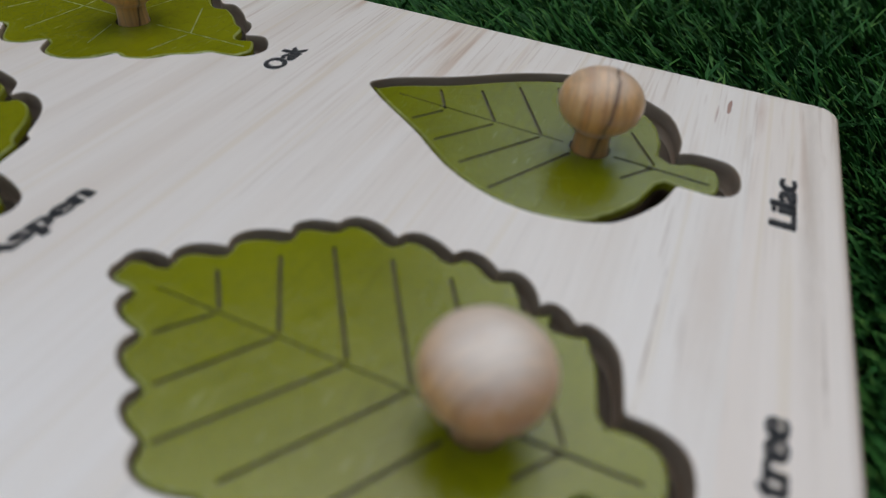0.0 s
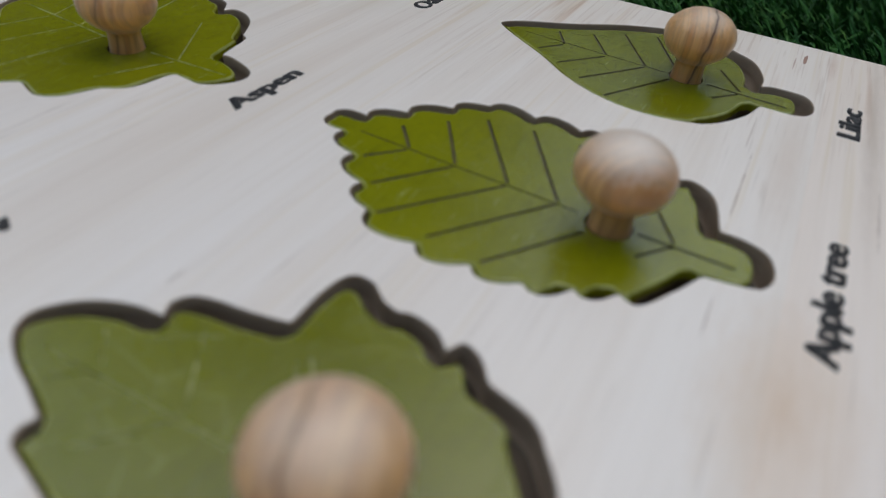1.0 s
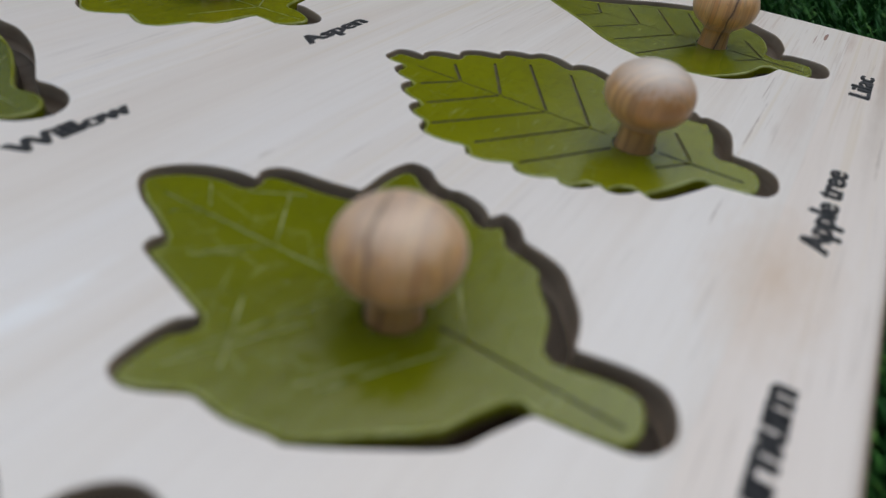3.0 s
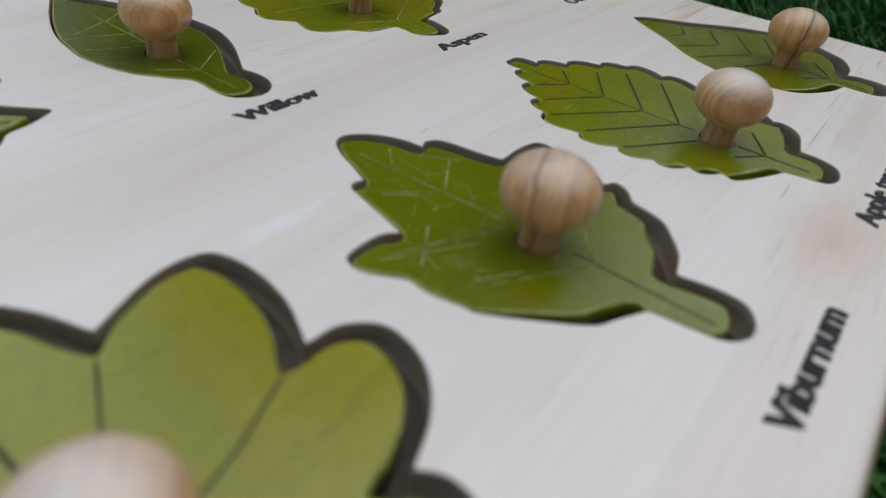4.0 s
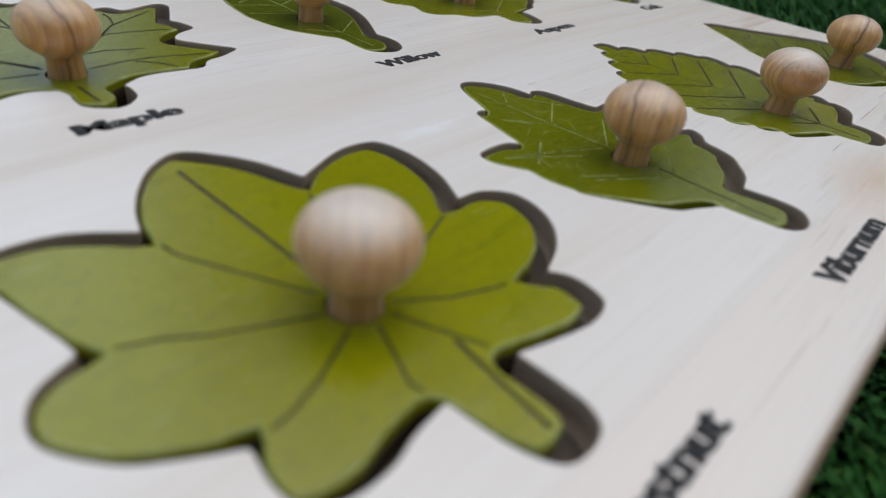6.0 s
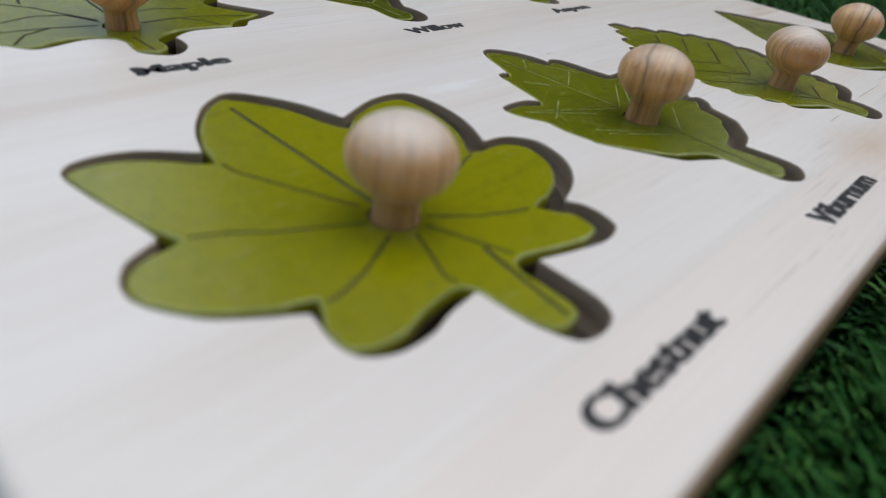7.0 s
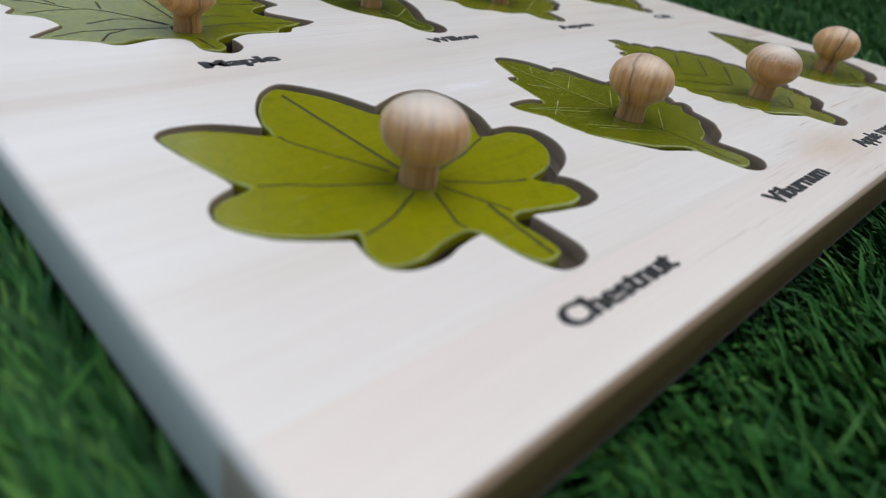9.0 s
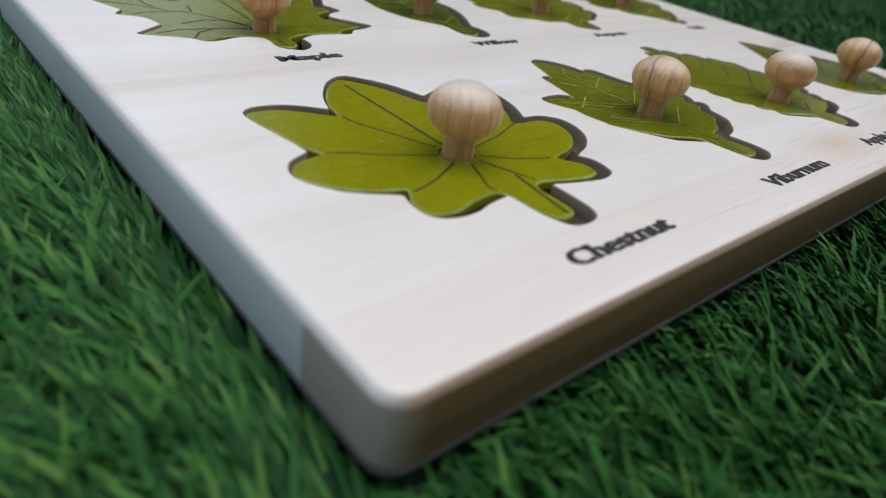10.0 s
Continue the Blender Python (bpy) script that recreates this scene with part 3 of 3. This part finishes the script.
LEAVES = [
    ("Lilac", lilac_outline, (342.5, 62),
     [[(343.5, 117), (341.5, 69)], [(341, 55), (340, 32)]] + fan(341.5, [(102, 9, 6.5, 9.5, 5.5), (87.5, 15, 11, 15, 9.5), (74.5, 21.5, 14.5, 22.5, 13.5), (63.5, 28, 15.5, 28, 14.5), (45, 9, 6.8, 13.5, 8.5)])),
    ("Apple tree", apple_outline, (253.5, 58.5),
     [[(254.3, 123), (253.8, 66)], [(253.6, 52), (253.8, 32.5)]] + fan(254.2, [(109, 9.5, 7.5, 8.5, 7), (96.3, 18, 12.5, 17.5, 11.5), (82.7, 25.5, 18.5, 24.5, 17), (70.5, 26.5, 18, 26.5, 17), (58, 27.5, 18, 27, 17), (44.5, 8, 6, 12.5, 7.5)])),
    ("Viburnum", viburnum_outline, (170.5, 70),
     [[(169.5, 124), (171.5, 77)], [(172, 62), (171.5, 31)]] + fan(171, [(113.5, 5, 5, 6, 6), (96.5, 9, 8, 14, 9.5), (77.5, 27, 12, 17, 12), (57, 20, 12, 18, 12.5)])
     + [[(141, 90), (160, 79)], [(150, 72), (163, 64)], [(190, 88), (178, 78)], [(160, 106), (166, 99)], [(146, 83), (158, 91)], [(180, 112), (186, 103)]]),
    ("Chestnut", chestnut_outline, (73.5, 69.5),
     [[(56.2, 109.2), (57.5, 100), (61.5, 92), (70.5, 75)], [(72.8, 127.5), (73.2, 75.5)], [(35.3, 85.5), (45, 81.5), (52, 77.3), (68, 70.5)], [(44.2, 55.7), (51, 57), (57.5, 59.3), (69, 65.5)],
      [(69, 44.5), (67.5, 50), (70, 56), (73, 63.5)], [(80, 52), (78.5, 42), (77, 31)], [(107.7, 54), (96, 57.3), (87.7, 60.3), (79, 66)], [(114.2, 82.7), (105, 79.3), (94, 74.5), (79.5, 70.5)],
      [(92.7, 109.5), (84, 92), (76.5, 75)], [(85, 44), (80.5, 54), (76.5, 63.5)]]),
    ("Maple", maple_outline, (76.5, 193.5),
     [[(82, 194.5), (94, 196), (102, 195.5), (118, 191.5)], [(96, 194.7), (101, 190.5), (104.5, 184.5)], [(84, 206), (92, 207), (102.5, 204)], [(82, 208), (90, 215), (99, 221), (107, 220.5), (117.5, 218.5)],
      [(80, 203), (93, 215), (104.5, 229), (122, 239.5)], [(107.5, 242), (107.5, 237), (105.5, 230)], [(32.5, 194.3), (44, 198), (58, 197.7), (71, 196)], [(46, 187.5), (50.5, 194), (57, 197)],
      [(48.5, 206), (58, 209.5), (66, 208), (72, 199.5)], [(33.5, 220.5), (42, 223.3), (54, 223), (60, 218), (72, 201)], [(60, 231), (58.5, 222.5)], [(29.5, 241), (41, 234), (49.5, 224.5)],
      [(44.3, 243), (44.3, 236), (46.5, 230.5)], [(75, 183), (75.5, 171)], [(77, 203), (78, 267)], [(78.5, 238), (88, 254)], [(77, 238), (67, 254)]]),
    ("Willow", willow_outline, (170.5, 209),
     [[(172, 266), (171, 217)], [(170.5, 201), (171, 174)]] + fan(171, [(243, 13, -5, 14, 10), (229, 17, 7, 18, 10), (216, 17, 8, 19, 9), (191, 10, 8, 14.5, 11)])),
    ("Aspen", aspen_outline, (253.5, 203.5),
     [[(257, 251), (254.5, 211)], [(255, 196), (257, 170)]] + fan(255.5, [(238, 16, 6, 17, 6), (226, 28, 9, 28, 10), (214, 31, 5, 34, 8), (186, 20, 9, 24, 15)])),
    ("Oak", oak_outline, (344, 211.5),
     [[(344.5, 263), (344.5, 219)], [(345, 203), (346, 171)]] + fan(344.8, [(246, 13, 5, 15, 6), (232, 22, 2, 24, 3), (216, 20, -5, 23, -4), (190, 15, 3, 18, 10)])),
]
OUTLINES = {name: make() for name, make, *_ in LEAVES}

# ---------------------------------------------------------------- ground
def ground_sheet():
    s = 60.0
    ob = link_mesh("ground", [(-s, -s, 0), (s, -s, 0), (s, s, 0), (-s, s, 0)], [(0, 1, 2, 3)], [BACKING])
    return tagged(ob, "dark green backing of an artificial lawn", "lawn", kind="structure")


ground_sheet()


def blocking_wall(name, x, y, turn, wide, height, label):
    """A plain plastered wall, added out of view to block light, with a coping; turn is the way its length runs, in
    degrees from +x.
    """
    bm = bmesh.new()
    for half, deep, z0, z1 in ((wide / 2, 0.09, 0, height), (wide / 2 + 0.03, 0.12, height, height + 0.06)):
        for v in bmesh.ops.create_cube(bm, size=1.0)["verts"]:
            v.co = (v.co.x * 2 * half, v.co.y * 2 * deep, (z0 + z1) / 2 + v.co.z * (z1 - z0))
    me = bpy.data.meshes.new(name)
    bm.to_mesh(me)
    bm.free()
    me.materials.append(PLASTER)
    ob = tagged(new(name, me), label, "wall", kind="structure")
    ob.matrix_world = pose(x, y, 0, 0, 0, turn)
    return ob


# unseen walls added to cut sky light and darken reflections
blocking_wall("wall_south", 1.2, -1.69, 0, 4.8, 1.5, "added unseen dark plastered wall with a flat coping, blocks light")
blocking_wall("wall_east", 3.5, -0.35, 90, 2.7, 1.6, "added unseen dark plastered wall with a flat coping, blocks light")
blocking_wall("wall_northeast", 1.83, 1.704, 125, 2.27, 3.2, "tall added unseen dark plastered wall beyond the lawn, blocks sky light")


# ---------------------------------------------------------------- the puzzle board
def rounded_rect(w, h, r, gap, step=2.0):
    pts = []
    for cx, cy, a0 in ((w - r, r, -90), (w - r, h - r, 0), (r, h - r, 90), (r, r, 180)):
        for k in range(9):
            a = radians(a0 + 90 * k / 8)
            rr = max(r - gap, 0.05)
            pts.append((cx + rr * math.cos(a), cy + rr * math.sin(a)))
    return np.array(pts)


def puzzle_board():
    board = thing("puzzle_board", (WIDE / 2, HIGH / 2, TOP - THICK), "pale pine puzzle board with eight leaf-shaped recesses, lying on the grass", "puzzle board")
    s = Solid()
    w, h, r, e = WIDE / MM, HIGH / MM, 6.5, 3.0
    ctr = np.array([w / 2, h / 2])
    z1, z0 = THICK / MM, 2.6          # the staves lie on a thin backing sheet
    holes = [OUTLINES[n] - ctr for n in OUTLINES]
    rims = [p + normals(p) * 0.5 for p in holes]
    s.flat(rounded_rect(w, h, r, e) - ctr, rims, z1, 0)
    steps = []
    for k in range(6):
        a = radians(90 * k / 5)
        steps.append((rounded_rect(w, h, r, e * (1 - math.sin(a))) - ctr, z1 - e * (1 - math.cos(a))))
    for k in range(4):
        a = radians(90 * k / 3)
        steps.append((rounded_rect(w, h, r, 0.5 * (1 - math.cos(a))) - ctr, z0 + 0.5 * (1 - math.sin(a))))
    s.rings(steps[:3], 0)
    s.rings(steps[2:5], 4)
    s.rings(steps[4:], 3)
    s.flat(rounded_rect(w, h, r, 0.5) - ctr, [], z0, 0, up=False)
    for p, q in zip(holes, rims):
        s.rings([(q, z1), (q - normals(p) * 0.25, z1 - 0.12)], 0, outward=False)
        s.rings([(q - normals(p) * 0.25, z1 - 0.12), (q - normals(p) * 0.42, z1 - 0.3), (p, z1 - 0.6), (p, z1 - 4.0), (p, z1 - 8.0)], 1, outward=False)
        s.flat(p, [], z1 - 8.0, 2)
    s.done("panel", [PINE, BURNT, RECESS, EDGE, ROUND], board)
    b = Solid()
    low = [(rounded_rect(w, h, r, g) - ctr, z) for g, z in ((0.9, 2.59), (0.35, 2.3), (0.35, 0.5), (0.8, 0.0))]
    b.flat(low[0][0], [], low[0][1], 0)
    b.rings(low, 0)
    b.flat(low[-1][0], [], 0.0, 0, up=False)
    b.done("backing_sheet", [PLY], board, "thin grey-brown plywood backing sheet")
    return board


def lettering(board, text, x0, x1, y0, cap, tilt=0.0):
    """A word burned into the board, from x0 to x1 with its foot at y0 (millimetres)."""
    cu = bpy.data.curves.new("word", "FONT")
    cu.body = text
    cu.size, cu.offset, cu.extrude = 1.0, 0.012, 0.0
    cu.resolution_u = 3
    ob = new("word", cu)
    bpy.context.view_layer.update()
    me = bpy.data.meshes.new_from_object(ob.evaluated_get(bpy.context.evaluated_depsgraph_get()))
    bpy.data.objects.remove(ob)
    xs = [v.co.x for v in me.vertices]
    lo, hi = min(xs), max(xs)
    sx, sy = (x1 - x0) * MM / (hi - lo), cap * MM / 0.69
    for v in me.vertices:
        v.co = ((v.co.x - lo) * sx, v.co.y * sy, 0)
    bm = bmesh.new()
    for k, (dx, dy) in enumerate(((-0.05, 0.0), (-0.017, 0.016), (0.017, -0.016), (0.05, 0.0))):      # heavy strokes
        lift = 0.000012 * k
        before = set(bm.verts)
        bm.from_mesh(me)
        fresh = [v for v in bm.verts if v not in before]
        bmesh.ops.translate(bm, vec=(dx * sx, dy * sy, lift), verts=fresh)
    ext = bmesh.ops.extrude_face_region(bm, geom=list(bm.faces))
    bmesh.ops.translate(bm, vec=(0, 0, 0.00012), verts=[g for g in ext["geom"] if isinstance(g, bmesh.types.BMVert)])
    bm.to_mesh(me)
    bm.free()
    me.name = "lettering"
    me.materials.clear()
    me.materials.append(BLACK)
    part = new("lettering", me)
    part.parent = board
    part.location = (x0 * MM - WIDE / 2, y0 * MM - HIGH / 2, THICK - 0.00004)
    part.rotation_euler = (0, 0, radians(tilt))
    return tagged(part, "black burned lettering reading " + text)


BOARD = puzzle_board()
for word, x0, x1, y0, cap in (
    ("Chestnut", 59.7, 98.2, 12.3, 5.5), ("Viburnum", 153.5, 193.5, 11.3, 5.6), ("Apple tree", 235.5, 275, 12.3, 5.4), ("Lilac", 330.5, 351, 12, 5.6),
    ("Maple", 63.5, 88.7, 154, 5.6), ("Willow", 159, 186, 154.2, 5.4), ("Aspen", 243.8, 270, 153.4, 5.2), ("Oak", 337.3, 353, 153, 6)):
    lettering(BOARD, word, x0, x1, y0, cap)


# ---------------------------------------------------------------- the leaf pieces
def slot(points, half):
    """A long thin outline with round ends along a line of points."""
    p = np.array(points, float)
    fine = [p[0]]
    for a, b in zip(p[:-1], p[1:]):
        k = max(1, int(np.linalg.norm(b - a) / 3))
        fine += [a + (b - a) * (i + 1) / k for i in range(k)]
    p = np.array(fine)
    d = np.gradient(p, axis=0)
    d /= np.linalg.norm(d, axis=1)[:, None]
    nrm = np.stack([-d[:, 1], d[:, 0]], 1)
    right, left = p - nrm * half, p + nrm * half
    cap1 = [p[-1] + half * (math.cos(a) * d[-1] - math.sin(a) * -nrm[-1]) for a in (-0.8, 0, 0.8)]
    cap0 = [p[0] - half * (math.cos(a) * d[0] - math.sin(a) * -nrm[0]) for a in (-0.8, 0, 0.8)]
    out = np.concatenate([right, cap1, left[::-1], cap0])
    return out if area(out) > 0 else out[::-1]


def knob_mesh(wood):
    """A turned mushroom knob: a short waisted stalk under a flattened ball."""
    prof = [(4.9, -0.3), (4.85, 0.5), (4.65, 2.0), (4.5, 4.0), (4.45, 5.6), (4.6, 6.4), (5.2, 7.0)]
    for k in range(1, 15):
        a = radians(-52 + (142) * k / 14)
        prof.append((10.5 * math.cos(a) if k < 14 else 0.0, 14.2 + 7.9 * math.sin(a)))
    n = 40
    verts, faces, smooth = [], [], []
    for rr, z in prof[:-1]:
        for i in range(n):
            a = 2 * math.pi * i / n
            verts.append((rr * MM * math.cos(a), rr * MM * math.sin(a), z * MM))
    top = len(verts)
    verts.append((0, 0, prof[-1][1] * MM))
    rows = len(prof) - 1
    for r in range(rows - 1):
        for i in range(n):
            j = (i + 1) % n
            faces.append((r * n + i, r * n + j, (r + 1) * n + j, (r + 1) * n + i))
    for i in range(n):
        faces.append(((rows - 1) * n + i, (rows - 1) * n + (i + 1) % n, top))
    faces.append(tuple(range(n))[::-1])
    me = bpy.data.meshes.new("knob")
    me.from_pydata(verts, [], faces)
    me.materials.append(wood)
    me.polygons.foreach_set("use_smooth", np.array([True] * (len(faces) - 1) + [False]))
    me.update()
    return me


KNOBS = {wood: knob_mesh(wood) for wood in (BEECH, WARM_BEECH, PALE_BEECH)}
LEAF_THICK, DEEP = 7.6, 8.0           # millimetres


def clipped(line, outline, margin):
    """The longest stretch of a line of points that keeps clear of an outline and of the knob at its origin."""
    pts = [line[0]]
    for a, b in zip(line[:-1], line[1:]):
        k = max(1, int(np.linalg.norm(b - a) / 1.0))
        pts += [a + (b - a) * (i + 1) / k for i in range(k)]
    pts = np.array(pts)
    ok = inside(pts, outline) & (distance(pts, outline) > margin) & (np.linalg.norm(pts, axis=1) > 6.4)
    best, run = [], []
    for p, good in zip(pts, ok):
        run = run + [p] if good else []
        if len(run) > len(best):
            best = run
    return np.array(best)


def leaf_piece(name, knob, veins, turn, pale):
    """One lift-out leaf with its knob; it lies on the recess floor with play all round."""
    kind = name.lower()
    floor = TOP - DEEP * MM
    piece = thing("leaf_puzzle_piece", (knob[0] * MM, knob[1] * MM, floor), f"{'dark ' if name == 'Willow' else ''}green painted wooden {kind} leaf with round knob, in its recess", "puzzle piece", "leaf pieces in the board")
    ctr = np.array(knob)
    play = {"Apple tree": 1.6, "Aspen": 1.7, "Oak": 1.9, "Viburnum": 2.0}.get(name, 2.5)
    edge = inset(OUTLINES[name], play) - ctr + np.array([0.4 - play, 0.25])
    if name == "Chestnut":                                                 # the leaflets part deeper than the recess does
        for nx, ny in ((56.2, 109.2), (35.3, 85.5), (44.2, 55.7), (107.7, 54), (114.2, 82.7), (92.7, 109.5)):
            at = np.array([nx, ny]) - ctr
            at = edge[np.argmin(np.sum((edge - at * 0.93) ** 2, 1))].copy()
            pull = np.clip(1 - np.linalg.norm(edge - at, axis=1) / 4.5, 0, 1)
            edge = edge - (at / np.linalg.norm(at))[None] * (3.2 * pull ** 1.3)[:, None]
    foot = edge[:, 1].min()
    edge[:, 1] += 1.8 * np.clip((foot + 13 - edge[:, 1]) / 13, 0, 1)      # the stalk is cut a little short
    if name in ("Lilac", "Apple tree", "Viburnum"):                        # extra play where the blade meets the stalk
        out = normals(edge)
        zone = np.clip((edge[:, 1] - foot - 9) / 4, 0, 1) * np.clip((foot + 40 - edge[:, 1]) / 12, 0, 1)
        edge = edge - out * (2.0 * zone * np.clip((-out[:, 1] - 0.25) / 0.4, 0, 1))[:, None]
    s = Solid()
    nrm = normals(edge)
    zt = LEAF_THICK
    prof = [(0.7, 0.0), (0.42, 0.06), (0.18, 0.22), (0.03, 0.5), (0.0, 0.8)]
    loops = [(edge - nrm * g, zt - d) for g, d in prof] + [(edge, zt - 2.4), (edge, 0.0)]
    top = loops[0][0]
    lines = []
    for i, v in enumerate(veins):
        light = pale and not (name == "Viburnum" and max(p[1] for p in v) < 63)
        half = 0.22 if light else 0.30 if pale else 0.43
        if name in ("Lilac", "Apple tree") and i == 0:                     # a hair-thin midrib
            half = 0.2
        if name == "Chestnut":
            half = 0.52 if i in (1, 5) else 0.34
        l = clipped(np.array(v, float) - ctr, top, half + 0.3)
        if len(l) > 1:
            lines.append((slot(l, half), light))
    bore = np.array([(5.25 * math.cos(2 * math.pi * i / 32) - 0.25, 5.25 * math.sin(2 * math.pi * i / 32)) for i in range(32)])
    s.flat(top, [bore] + [l for l, _ in lines], zt, 0)
    s.rings(loops[:4], 1)
    s.rings(loops[3:6], 0)
    s.rings(loops[5:], 2)
    s.flat(edge, [], 0.0, 2, up=False)
    s.done("leaf", [{"Willow": DEEP_GREEN, "Viburnum": DIMMED_GREEN, "Lilac": SHADED_GREEN, "Chestnut": YELLOW_GREEN}.get(name, PAINT), WORN, CHAR], piece)
    socket = Solid()
    socket.rings([(bore, zt), (bore, zt - 2.0)], 0, outward=False)
    socket.flat(bore, [], zt - 2.0, 0)
    socket.done("knob_socket", [VEIN], piece)
    for l, light in lines:
        g = Solid()
        low = l - normals(l) * 0.15
        g.rings([(l, zt), (low, zt - 0.45)], 0, outward=False)
        g.flat(low, [], zt - 0.45, 0)
        g.done("vein", [PALE if light else VEIN], piece)
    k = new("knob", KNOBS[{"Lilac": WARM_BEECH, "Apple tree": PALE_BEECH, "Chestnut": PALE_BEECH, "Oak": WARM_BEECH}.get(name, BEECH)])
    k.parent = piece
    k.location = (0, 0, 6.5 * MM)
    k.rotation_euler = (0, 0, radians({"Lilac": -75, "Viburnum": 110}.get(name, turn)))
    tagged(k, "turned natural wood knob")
    return piece


for turn, (name, make, knob, veins) in zip(range(0, 360, 47), LEAVES):
    leaf_piece(name, knob, veins, turn, name in ("Viburnum", "Willow", "Aspen", "Oak"))


# ---------------------------------------------------------------- grass
def grass():
    """Blades of an artificial lawn, dense and mostly combed towards +y; under the board they are pressed flat."""
    rng = np.random.default_rng(7)

    def scatter(x0, x1, y0, y1, per_cm2):
        n = int((x1 - x0) * (y1 - y0) * 1e4 * per_cm2)
        return np.stack([rng.uniform(x0, x1, n), rng.uniform(y0, y1, n)], 1)

    root = np.concatenate([
        scatter(-0.16, 0.62, -0.17, 0.0, 32), scatter(-0.19, -0.02, 0.0, 0.42, 27), scatter(-0.02, 0.0, 0.0, 0.42, 55), scatter(0.40, 0.66, 0.0, 0.42, 25),
        scatter(0.66, 1.15, -0.17, 0.75, 11), scatter(-0.19, 0.66, 0.42, 0.80, 11), scatter(0.0, 0.40, 0.288, 0.42, 26),
        scatter(0.0, 0.40, 0.0, 0.288, 4)])
    far = scatter(-1.3, 2.1, -1.3, 2.3, 0.8)
    inner = (far[:, 0] > -0.19) & (far[:, 0] < 1.15) & (far[:, 1] > -0.17) & (far[:, 1] < 0.78)
    far = far[~inner]
    root = np.concatenate([root, far])
    n = len(root)
    under = (root[:, 0] > -0.001) & (root[:, 0] < WIDE + 0.001) & (root[:, 1] > -0.001) & (root[:, 1] < HIGH + 0.001)
    length = rng.uniform(0.012, 0.025, n)
    wide = rng.uniform(0.0012, 0.0024, n)
    wide[-len(far):] *= 2.2
    lean = rng.uniform(0.65, 1.25, n)
    azim = np.radians(120) + rng.normal(0, 0.5, n)
    azim = np.where(rng.random(n) < 0.12, rng.uniform(0, 2 * np.pi, n), azim)
    # blades beside the board stay clear of its sides
    near_y = (root[:, 1] > HIGH) & (root[:, 1] < HIGH + 0.02) & (root[:, 0] < WIDE + 0.01) & (root[:, 0] > -0.01)
    azim = np.where(near_y, np.radians(90) + rng.normal(0, 0.5, n), azim)
    near_x = (root[:, 0] > WIDE) & (root[:, 0] < WIDE + 0.015) & (root[:, 1] < HIGH) & (root[:, 1] > 0)
    azim = np.where(near_x, np.radians(75) + rng.normal(0, 0.3, n), azim)
    near_l = (root[:, 0] < 0) & (root[:, 0] > -0.015) & (root[:, 1] < HIGH) & (root[:, 1] > 0)
    azim = np.where(near_l, np.radians(98) + rng.normal(0, 0.25, n), azim)
    near_s = (root[:, 1] < 0) & (root[:, 1] > -0.014) & (root[:, 0] < WIDE + 0.01) & (root[:, 0] > -0.01)
    azim = np.where(near_s, np.radians(185) + rng.normal(0, 0.25, n), azim)
    lean = np.where(near_s | near_x | near_l, np.maximum(lean, 1.0), lean)
    lean = np.where(under, 1.45, lean)
    azim = np.where(under, rng.uniform(0, 2 * np.pi, n), azim)
    length = np.where(under, 0.009, length)
    d = np.stack([np.cos(azim), np.sin(azim)], 1)
    side = np.stack([-np.sin(azim), np.cos(azim)], 1)
    twist = rng.normal(0, 0.5, n)
    rows = []
    pos = np.concatenate([root, np.zeros((n, 1))], 1)
    ang = lean * 0.7
    seg = length / 4
    wd = np.concatenate([side * np.cos(twist)[:, None], np.sin(twist)[:, None] * 0.5], 1)
    for k, w in enumerate((0.75, 1.0, 0.95, 0.7, 0.0)):
        half = wd * (wide * w * 0.5)[:, None]
        if w > 0:
            rows += [pos - half, pos + half]
        else:
            rows += [pos]
        step = np.concatenate([d * (np.sin(ang) * seg)[:, None], (np.cos(ang) * seg)[:, None]], 1)
        pos = pos + step
        ang = np.minimum(ang + lean * 0.17, 1.5)
    verts = np.stack(rows, 1).reshape(-1, 3)
    verts[:, 2] = np.maximum(verts[:, 2], 0.0002)
    flat = np.repeat(under, 9)
    verts[flat, 2] = np.minimum(verts[flat, 2], 0.0099)
    one = np.array([[0, 1, 3], [0, 3, 2], [2, 3, 5], [2, 5, 4], [4, 5, 7], [4, 7, 6], [6, 7, 8]])
    tris = (one[None] + (np.arange(n) * 9)[:, None, None]).reshape(-1, 3)
    me = bpy.data.meshes.new("grass")
    me.vertices.add(len(verts))
    me.vertices.foreach_set("co", verts.astype(np.float32).ravel())
    me.loops.add(tris.size)
    me.loops.foreach_set("vertex_index", tris.astype(np.int32).ravel())
    me.polygons.add(len(tris))
    me.polygons.foreach_set("loop_start", np.arange(0, tris.size, 3, dtype=np.int32))
    me.polygons.foreach_set("use_smooth", np.ones(len(tris), dtype=bool))
    me.materials.append(BLADE)
    me.update(calc_edges=True)
    return tagged(new("grass", me), "dense green artificial grass blades on the ground", "grass", kind="stuff")


grass()
